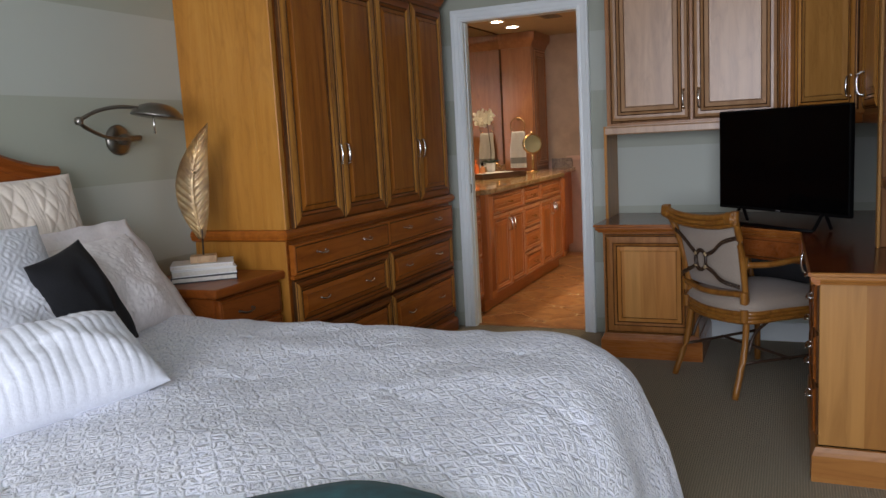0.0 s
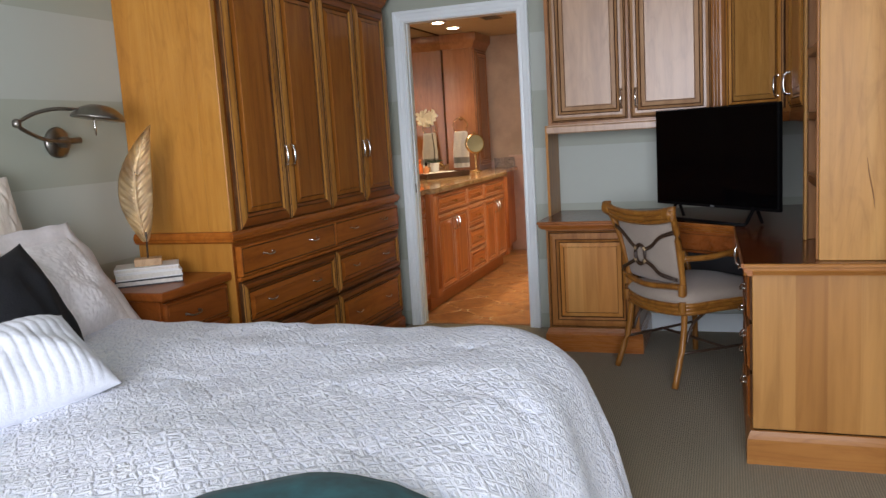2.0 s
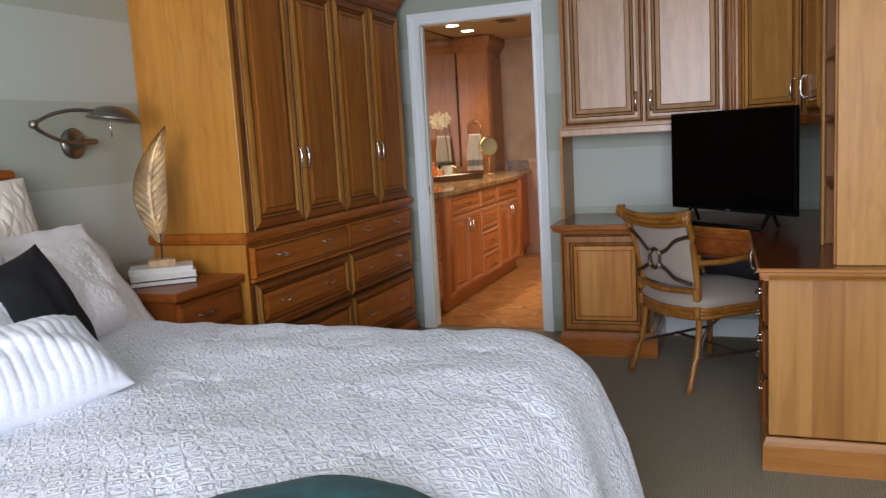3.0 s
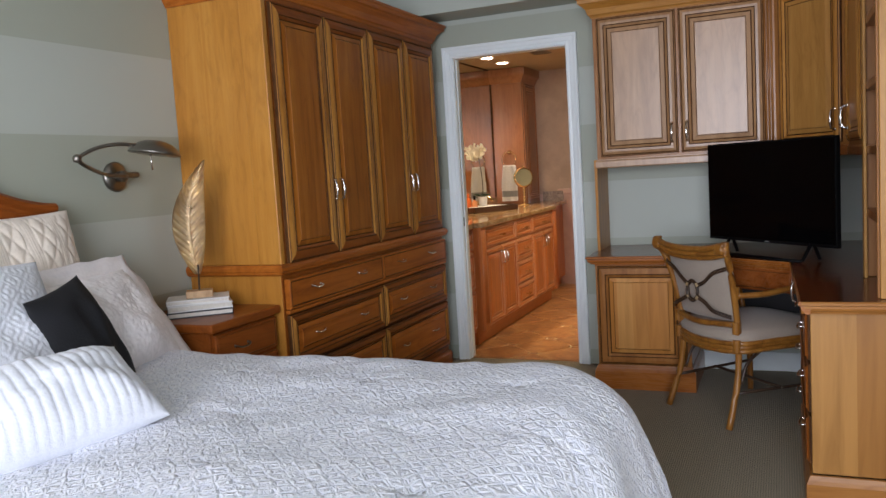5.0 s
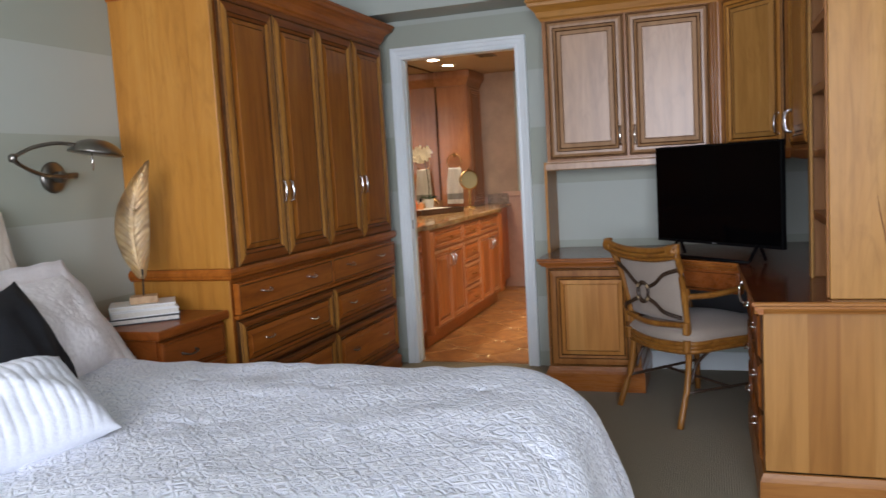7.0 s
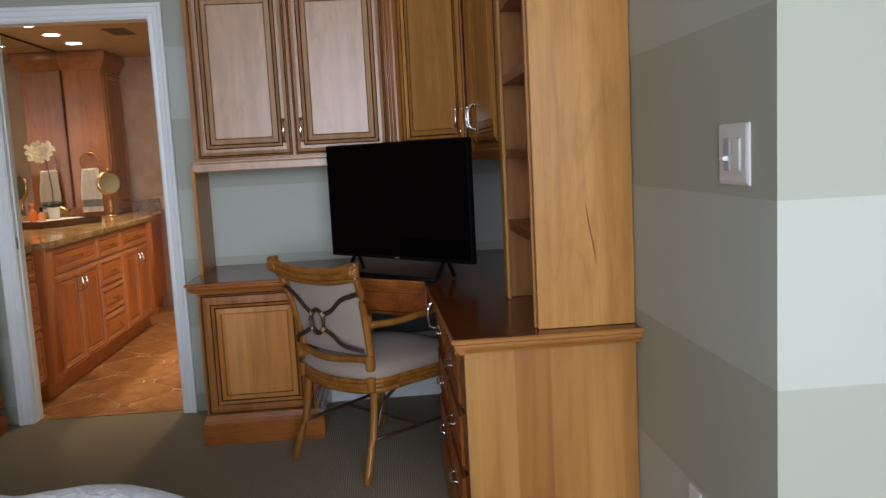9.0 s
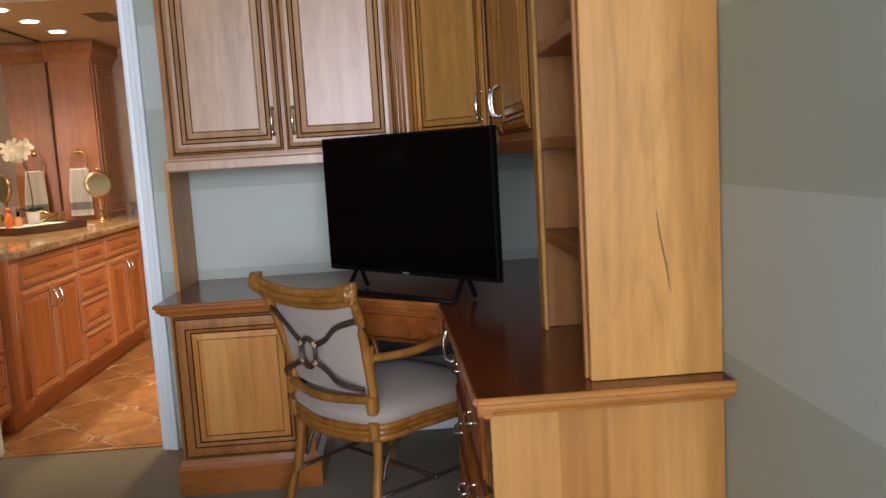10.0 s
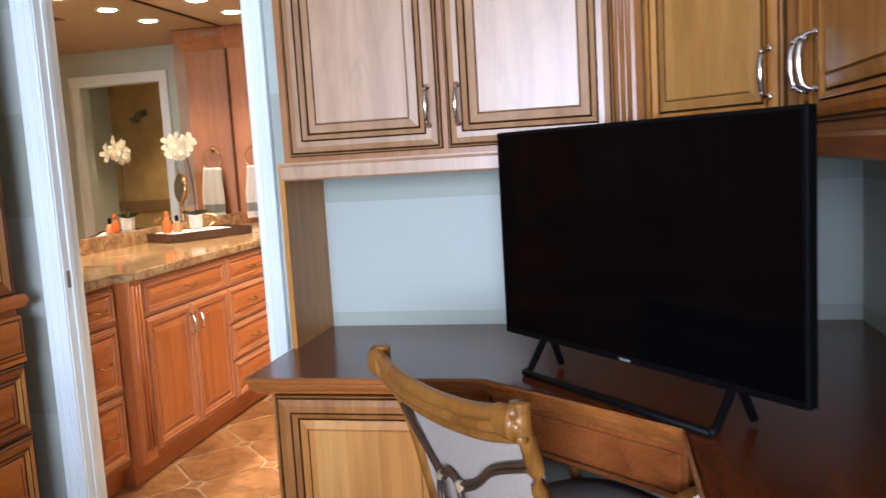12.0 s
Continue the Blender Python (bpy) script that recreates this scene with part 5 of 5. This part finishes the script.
# ---------------- switch, socket ----------------
def light_switch():
    y, z = 3.021, 1.245
    s = thing("light_switch", "white double light switch plate on the wall", "light switch", (RIGHT_X, y, z))
    m = facing(0, 0, 0, 180)
    part("plate", rings(m, 0.134, 0.122, ((0, 0.0003, 0), (0, 0.004, 0), (0.006, 0.007, 0), (0.012, 0.0075, 0))), PLASTIC, s)
    grey = plain("grey_switch_gap", (0.42, 0.42, 0.42), 0.5)
    for k in (-1, 1):
        part("paddle", rings(m @ Matrix.Translation((k * 0.023, 0, 0.007)), 0.032, 0.067, ((0, 0.0, 0), (0.001, 0.0012, 0), (0.004, 0.003, 0))), grey if k < 0 else PLASTIC, s)
    part("slider", rings(m @ Matrix.Translation((-0.023, -0.008, 0.0095)), 0.022, 0.01, ((0, 0, 0), (0.001, 0.01, 0), (0.003, 0.012, 0))), PLASTIC, s, "dimmer slider")


light_switch()


def socket():
    s = thing("wall_socket", "white wall socket plate low on the wall", "socket", (RIGHT_X, 3.25, 0.385))
    m = facing(0, 0, 0, 180)
    part("plate", rings(m, 0.07, 0.115, ((0, 0.0003, 0), (0, 0.003, 0), (0.005, 0.006, 0))), PLASTIC, s)
    for z in (-0.02, 0.02):
        part("outlet", rings(m @ Matrix.Translation((0, z, 0.0055)), 0.028, 0.028, ((0, 0, 0), (0.002, 0.0015, 0))), PLASTIC, s)


socket()


# ---------------- bathroom ----------------
def vanity():
    xf = -2.02
    v = thing("vanity", "orange-cherry bathroom vanity with raised-panel doors", "vanity", (-2.36, 7.3, 0))
    p = local_adder(v)
    zt = 0.862
    p("body", box(MIRROR_X + 0.002, xf, 6.0, 8.07, 0.1, zt, 0.002), VANITY)
    p("near_body", box(MIRROR_X + 0.002, xf - 0.05, BATH_Y + 0.03, 6.0, 0.1, zt, 0.002), VANITY)
    p("far_body", box(MIRROR_X + 0.002, xf - 0.14, 8.07, FAR_Y - 0.014, 0.1, zt, 0.002), VANITY)
    p("toe_kick", box(MIRROR_X + 0.002, xf - 0.05, 6.02, 8.05, 0.001, 0.1), VANITY_Y)
    p("toe_kick", box(MIRROR_X + 0.002, xf - 0.1, BATH_Y + 0.03, 6.02, 0.001, 0.1), VANITY_Y)
    p("toe_kick", box(MIRROR_X + 0.002, xf - 0.19, 8.05, FAR_Y - 0.014, 0.001, 0.1), VANITY_Y)

    def front(name, a, b, c, e, x=xf, fw=0.045, mat=VANITY):
        return p(name, rings(facing(x, (a + b) / 2, (c + e) / 2, 0), b - a, e - c, door_steps(0.02, fw)), [mat, plain_glaze])

    def pull(d, y, z, x=xf):
        p("pull", flat_pull(x + 0.019, y, z, 0, 0.075), BRASS, "warm metal pull", True, d)

    for c, e in ((0.70, 0.845), (0.42, 0.685), (0.13, 0.405)):
        d = front("drawer_front", BATH_Y + 0.05, 5.985, c, e, xf - 0.05, 0.035, VANITY_Y)
        pull(d, 5.87, (c + e) / 2, xf - 0.05)
    for y0 in (6.005, 7.985):
        pl = p("pilaster", box(xf - 0.03, xf + 0.02, y0, y0 + 0.085, 0.1, zt, 0.004), VANITY)
        for k in range(3):
            p("reed", tube(((xf + 0.02, y0 + 0.018 + k * 0.024, 0.16), (xf + 0.02, y0 + 0.018 + k * 0.024, 0.84)), 0.0095, 8), VANITY, "", True, pl)
    for a, b in ((6.11, 6.82), (7.31, 7.97)):
        m = (a + b) / 2
        d = front("drawer_front", a, b, 0.70, 0.845, xf, 0.035, VANITY_Y)
        pull(d, m, 0.775)
        for s, (c, e) in ((1, (a, m - 0.003)), (-1, (m + 0.003, b))):
            d = front("door", c, e, 0.125, 0.688)
            p("handle", bow_handle(facing(xf + 0.02, m - s * 0.035, 0.60, 0), 0.09), NICKEL, "polished nickel handle", True, d)
    for c, e in ((0.70, 0.845), (0.51, 0.688), (0.32, 0.498), (0.125, 0.308)):
        d = front("drawer_front", 6.835, 7.295, c, e, xf, 0.035, VANITY_Y)
        pull(d, 7.065, (c + e) / 2)
    for c, e in ((0.70, 0.845), (0.42, 0.685), (0.13, 0.405)):
        d = front("drawer_front", 8.1, 8.5, c, e, xf - 0.14, 0.035, VANITY_Y)
        pull(d, 8.3, (c + e) / 2, xf - 0.14)


plain_glaze = plain("pale_vanity_glaze", (0.62, 0.34, 0.19), 0.4)
vanity()


def countertop():
    xf = -1.985
    poly = [(MIRROR_X + 0.002, BATH_Y + 0.005), (xf - 0.05, BATH_Y + 0.005), (xf - 0.05, 5.96), (xf, 6.02), (xf, 8.03), (xf - 0.06, 8.14), (xf - 0.13, 8.18), (xf - 0.13, FAR_Y - 0.014), (MIRROR_X + 0.002, FAR_Y - 0.014)]
    c = finish(prism(poly, 0.863, 0.898, bevel=0.008), "countertop", GRANITE)
    tagged(c, "polished gold-brown granite vanity countertop", "countertop")
    part("backsplash", box(MIRROR_X + 0.001, MIRROR_X + 0.022, BATH_Y + 0.01, 8.45, 0.898, 0.975, 0.003), GRANITE, c, "granite backsplash strip")
    part("side_splash", box(-2.36, -2.14, FAR_Y - 0.038, FAR_Y - 0.0145, 0.898, 1.0, 0.003), SPLASH, c, "grey-brown granite side splash")
    for y in (6.42, 7.72):
        part("basin", lathe(((0.17, 0.8985), (0.18, 0.9005), (0.19, 0.8995)), Matrix.Translation((-2.34, y, 0)), 30), GRANITE, c, "undermount basin rim")


countertop()
mir = finish(box(MIRROR_X + 0.001, MIRROR_X + 0.007, BATH_Y + 0.02, 8.452, 0.978, BATH_CEIL - 0.004), "wall_mirror", MIRROR)
tagged(mir, "large frameless mirror above the vanity", "mirror")
for nm, bm in (("side_channel", box(MIRROR_X + 0.001, MIRROR_X + 0.016, 8.4525, 8.4595, 0.978, BATH_CEIL - 0.004)), ("top_channel", box(MIRROR_X + 0.0075, MIRROR_X + 0.014, BATH_Y + 0.02, 8.452, BATH_CEIL - 0.012, BATH_CEIL - 0.003))):
    part(nm, bm, GLAZE, mir, "thin dark edge channel")


def linen_tower():
    x1, y0 = -2.40, 8.46
    t = thing("linen_tower", "tall orange-cherry linen cabinet on the countertop", "cabinet", (-2.56, 8.7, 0.898))
    p = local_adder(t)
    p("body", box(MIRROR_X + 0.001, x1, y0, FAR_Y - 0.015, 0.8985, 2.12, 0.003), TOWERWOOD)
    p("front_stile", box(x1 - 0.002, x1 + 0.012, y0 + 0.02, y0 + 0.07, 0.9, 2.12, 0.003), TOWERWOOD)
    p("door", rings(facing(x1, y0 + 0.27, 1.52, 0), 0.38, 1.16, door_steps(0.018, 0.05)), [TOWERWOOD, plain_glaze])
    crown = ((-0.02, 0), (0.006, 0), (0.012, 0.015), (0.03, 0.05), (0.05, 0.07), (0.056, 0.09), (0.056, 0.145), (-0.02, 0.145))
    p("crown", sweep(crown, ((MIRROR_X + 0.002, y0, 2.12), (x1, y0, 2.12), (x1, FAR_Y - 0.016, 2.12))), TOWERWOOD)


linen_tower()


def towel_ring():
    x, y, z = -2.555, 8.46, 1.43
    r = thing("towel_ring", "brass towel ring on the linen cabinet", "towel ring", (x, y, z))
    part("post", lathe(((0.02, 0.0005), (0.022, 0.006), (0.01, 0.012), (0.009, 0.04)), pose(0, 0, 0, 90, 0, 0), 14), BRASS, r, "", True)
    part("ring", tube([(0.075 * math.cos(a), -0.036, -0.07 + 0.075 * math.sin(a)) for a in [2 * math.pi * i / 28 for i in range(28)]], 0.0045, 8, closed=True), BRASS, r, "", True)
    t = thing("hand_towel", "white hand towel with a grey band hanging from a ring", "towel", (x, y - 0.036, z - 0.14))
    bm = bmesh.new()
    rows = []
    for j in range(25):
        v = j / 24
        z1 = 0.006 - 0.36 * v
        rows.append([bm.verts.new(((i / 12 - 0.5) * (0.12 + 0.05 * min(1, v * 2)), -0.016 - 0.007 * math.sin(i * 1.3) * (0.4 + v), z1)) for i in range(13)])
    for a, b in zip(rows, rows[1:]):
        v = (rows.index(a)) / 24
        for i in range(12):
            bm.faces.new((a[i], a[i + 1], b[i + 1], b[i])).material_index = 1 if 0.70 < v < 0.84 else 0
    bmesh.ops.solidify(bm, geom=bm.faces[:], thickness=0.009)
    part("front_fold", bm, [TOWEL_W, TOWEL_G], t, "", True)
    part("back_fold", box(-0.07, 0.07, 0.006, 0.014, -0.3, 0.004, 0.004), TOWEL_W, t)
    part("top_fold", tube(((-0.062, -0.004, 0.0), (0.062, -0.004, 0.0)), 0.011, 10), TOWEL_W, t, "", True)


towel_ring()


def tray():
    t = thing("tray", "dark lacquered vanity tray", "tray", (-2.46, 7.42, 0.8988), "", 62)
    w, d = 0.26, 0.14
    part("base", box(-w, w, -d, d, 0.0, 0.008, 0.002), TRAYWOOD, t)
    for x0, x1, y0, y1 in ((-w, w, -d, -d + 0.01), (-w, w, d - 0.01, d), (-w, -w + 0.01, -d + 0.01, d - 0.01), (w - 0.01, w, -d + 0.01, d - 0.01)):
        part("rim", box(x0, x1, y0, y1, 0.008, 0.05, 0.002), TRAYWOOD, t)
    part("lid", box(-w + 0.03, w - 0.12, -d + 0.03, d - 0.03, 0.008, 0.05, 0.004), PLASTIC, t, "folded white cloth")


tray()


def orchid():
    o = thing("orchid", "white orchid in a small white pot", "potted orchid", (-2.50, 7.45, 0.9498))
    part("pot", lathe(((0.03, 0.0), (0.036, 0.01), (0.042, 0.075), (0.045, 0.08), (0.038, 0.08), (0.036, 0.07))), PLASTIC, o, "", True)
    stem = spline([(0, 0, 0.06), (0.005, 0.0, 0.2), (-0.005, -0.01, 0.36), (-0.02, -0.03, 0.46), (-0.03, -0.055, 0.49)], 6)
    part("stem", tube(stem, 0.0038, 7), STEM, o, "", True)
    rnd = random.Random(4)
    for k in range(4):
        a = k * 1.6
        tip = Vector((math.cos(a), math.sin(a), 0.3)) * 0.09
        bm = bmesh.new()
        side = Vector((-math.sin(a), math.cos(a), 0)) * 0.02
        vs = [bm.verts.new(Vector((0, 0, 0.075)) + q) for q in (Vector((0, 0, 0)), tip * 0.5 + side + Vector((0, 0, 0.02)), tip, tip * 0.5 - side + Vector((0, 0, 0.02)))]
        bm.faces.new(vs)
        bmesh.ops.solidify(bm, geom=bm.faces[:], thickness=0.003)
        part("leaf", bm, LEAFGREEN, o)
    for k in range(13):
        cen = Vector((-0.03 + rnd.uniform(-0.055, 0.055), -0.05 + rnd.uniform(-0.055, 0.055), 0.475 + rnd.uniform(-0.05, 0.045)))
        out = Vector((rnd.uniform(-0.3, 1), rnd.uniform(-1, 0.1), rnd.uniform(-0.2, 0.5))).normalized()
        bm = bmesh.new()
        q = out.to_track_quat("Z", "Y").to_matrix()
        for j in range(5):
            a = 2 * math.pi * j / 5
            mid = bm.verts.new(cen)
            ring = []
            for rr, da, h in ((0.028, -0.55, 0.004), (0.048, -0.3, 0.01), (0.053, 0.0, 0.006), (0.048, 0.3, 0.01), (0.028, 0.55, 0.004)):
                ring.append(bm.verts.new(cen + q @ Vector((rr * math.cos(a + da), rr * math.sin(a + da), h))))
            bm.faces.new([mid] + ring)
        bmesh.ops.solidify(bm, geom=bm.faces[:], thickness=0.002)
        part("blossom", bm, PETAL, o)


orchid()


def bottle(name, label, at, r, h, mat, capmat):
    b = thing(name, label, "bottle", at)
    part("body", lathe(((r * 0.9, 0), (r, 0.004), (r, h * 0.8), (r * 0.5, h * 0.92), (r * 0.4, h)), None, 18), mat, b, "", True)
    part("cap", lathe(((r * 0.42, h), (r * 0.45, h + 0.03), (r * 0.2, h + 0.034)), None, 14), capmat, b, "", True)


bottle("soap_bottle", "orange soap bottle on the vanity tray", (-2.56, 7.24, 0.9075), 0.024, 0.13, ORANGE, ORANGE)
bottle("lotion_bottle", "amber lotion bottle with a black pump", (-2.51, 7.26, 0.9075), 0.024, 0.105, plain("amber_lotion", (0.62, 0.26, 0.11), 0.25, vary=0.05), BLACKPLASTIC)


def makeup_mirror():
    m = thing("makeup_mirror", "round brass magnifying mirror on a twisted stand", "mirror", (-2.372, 8.297, 0.8988))
    part("base", lathe(((0.06, 0.0), (0.062, 0.006), (0.02, 0.016), (0.012, 0.02)), None, 22), BRASS, m, "", True)
    part("stem", lathe([(0.009 + 0.006 * abs(math.sin(i * 0.9)), 0.02 + i * 0.008) for i in range(22)], None, 12), BRASS, m, "", True)
    mm = Matrix.Translation((0, 0, 0.272)) @ pose(0, 0, 0, 86, 0, 38)
    part("frame", lathe(((0.085, -0.014), (0.1, -0.008), (0.1, 0.008), (0.085, 0.014)), mm, 30), BRASS, m, "", True)
    part("glass", lathe(((0.01, 0.0145), (0.084, 0.0145), (0.084, 0.0165), (0.01, 0.0165)), mm, 30), MIRROR, m)
    part("finial", lathe(((0.004, 0.0), (0.011, 0.01), (0.004, 0.026)), Matrix.Translation((0, 0, 0.368)), 10), BRASS, m, "", True)


makeup_mirror()


def shower_head():
    x, y, z = -0.97, FAR_Y + 1.187, 1.86
    h = thing("shower_head", "dark metal shower head on the tiled wall", "shower head", (x, y, z))
    part("flange", lathe(((0.01, 0.0), (0.036, 0.001), (0.034, 0.008), (0.012, 0.014)), pose(0, 0, 0, 90, 0, 0), 18), PEWTER, h, "", True)
    part("arm", tube(spline([(0, -0.01, 0), (0, -0.08, 0.012), (0, -0.13, -0.01), (0, -0.15, -0.035)], 5), 0.009, 9), PEWTER, h, "", True)
    part("rose", lathe(((0.012, 0.03), (0.018, 0.012), (0.05, -0.004), (0.052, -0.014), (0.046, -0.018)), Matrix.Translation((0, -0.158, -0.06)) @ pose(0, 0, 0, -24, 0, 0), 22), PEWTER, h, "", True)


shower_head()


def faucet(y):
    f = thing("faucet", "warm metal bathroom faucet with two lever handles", "faucet", (-2.62, y, 0.8985), "bathroom faucets")
    part("spout", tube(spline([(0, 0, 0), (0.0, 0, 0.08), (0.03, 0, 0.115), (0.09, 0, 0.105), (0.12, 0, 0.075)], 5), 0.013, 10), BRASS, f, "", True)
    for s in (-1, 1):
        part("base", lathe(((0.022, 0), (0.024, 0.01), (0.014, 0.03), (0.012, 0.045)), Matrix.Translation((0, s * 0.1, 0)), 14), BRASS, f, "", True)
        part("lever", tube(((0, s * 0.1, 0.045), (0.03, s * 0.13, 0.06)), 0.007, 8), BRASS, f, "", True)


faucet(6.42)
faucet(7.72)


def downlight(x, y, watts):
    d = thing("downlight", "round recessed ceiling downlight, lit", "ceiling light", (x, y, BATH_CEIL), "bathroom downlights")
    part("trim_ring", lathe(((0.052, -0.0005), (0.072, -0.0005), (0.072, -0.004), (0.052, -0.005)), None, 26), TRIMPAINT, d)
    part("lens", lathe(((0.001, -0.003), (0.0515, -0.003), (0.0515, -0.006), (0.001, -0.0065)), None, 24), LAMPGLOW, d, "glowing lens")
    data = bpy.data.lights.new("downlight_beam", "SPOT")
    data.energy, data.color, data.shadow_soft_size = watts, (1.0, 0.73, 0.44), 0.05
    data.spot_size, data.spot_blend = radians(98), 0.7
    lamp = new("downlight_beam", data)
    lamp.location = (x, y, BATH_CEIL - 0.03)


for lx, ly, lw in DOWNLIGHTS:
    downlight(lx, ly, lw)


def ceiling_vent():
    v = thing("ceiling_vent", "dark slotted ceiling air vent", "vent", (-1.95, 7.56, BATH_CEIL))
    part("frame", rings(pose(0, 0, 0, 180, 0, 0), 0.16, 0.3, ((0, 0.0005, 0), (0, 0.006, 0), (0.02, 0.008, 0), (0.02, 0.002, 0))), plain("vent_brown", (0.14, 0.09, 0.05), 0.5), v)
    for k in range(7):
        part("slat", box(-0.055, 0.055, -0.11 + k * 0.036, -0.1 + k * 0.036, -0.008, -0.002), plain_vent, v)


plain_vent = plain("vent_slat", (0.2, 0.14, 0.09), 0.5)
ceiling_vent()


def cut_tile(mesh, m, edges):
    """A tile cut off along the room's edges: (point, outward direction) each."""
    bm = bmesh.new()
    bm.from_mesh(mesh)
    bm.transform(m)
    for co, no in edges:
        got = bmesh.ops.bisect_plane(bm, geom=bm.verts[:] + bm.edges[:] + bm.faces[:], plane_co=co, plane_no=no, clear_outer=True)
        rim = [e for e in got["geom_cut"] if isinstance(e, bmesh.types.BMEdge)]
        if rim:
            bmesh.ops.edgeloop_fill(bm, edges=rim)
    if len(bm.faces) < 4:
        bm.free()
        return None
    me = bpy.data.meshes.new(mesh.name)
    bm.to_mesh(me)
    bm.free()
    me.materials.append(SLATE)
    return me


# diagonal slate tiles of the bathroom floor, each a piece of its own
def bath_tiles():
    floor = bpy.data.objects["bath_floor"]
    a, gap = 0.33, 0.013
    h = a / 2 - gap / 2
    me = None
    rnd = random.Random(9)
    bm = bmesh.new()
    c = 0.045
    poly = [(-h + c, -h), (h - c, -h), (h, -h + c), (h, h - c), (h - c, h), (-h + c, h), (-h, h - c), (-h, -h + c)]
    prism(poly, -0.006, 0.0, bm, 0.0025)
    me = bpy.data.meshes.new("tile")
    bm.to_mesh(me)
    bm.free()
    me.materials.append(SLATE)
    bm = bmesh.new()
    k = c - 0.012
    prism([(-k, 0), (0, -k), (k, 0), (0, k)], -0.006, 0.0, bm, 0.002)
    dot = bpy.data.meshes.new("tile_inset")
    bm.to_mesh(dot)
    bm.free()
    dot.materials.append(SLATE)
    for i in range(-24, 25):
        for j in range(-24, 25):
            for kind, mesh, off in (("tile", me, 0.0), ("tile_inset", dot, 0.5)):
                u, v = (i + off) * a, (j + off) * a
                x, y = -1.6 + (u - v) * 0.7071, 7.0 + (u + v) * 0.7071
                if MIRROR_X + 0.42 < x < BATH_R + 0.2 and BATH_Y - 0.22 < y < FAR_Y + 0.2:
                    use = mesh
                    edges = [(Vector((0, 5.705, 0)), Vector((0, -1, 0)))] if y < 5.94 else []
                    edges += [(Vector((0, FAR_Y - 0.016, 0)), Vector((0, 1, 0)))] if y > FAR_Y - 0.25 else []
                    edges += [(Vector((BATH_R - 0.003, 0, 0)), Vector((1, 0, 0)))] if x > BATH_R - 0.24 else []
                    if edges:
                        use = cut_tile(mesh, Matrix.Translation((x, y, 0)) @ Matrix.Rotation(radians(45), 4, "Z"), edges)
                        if use is None:
                            continue
                        ob = new(kind, use)
                        ob.parent = floor
                        continue
                    ob = new(kind, use)
                    ob.parent = floor
                    ob.matrix_local = pose(x, y, rnd.uniform(-0.001, 0.001), rnd.uniform(-0.15, 0.15), rnd.uniform(-0.15, 0.15), 45 + 90 * rnd.randrange(4))


bath_tiles()
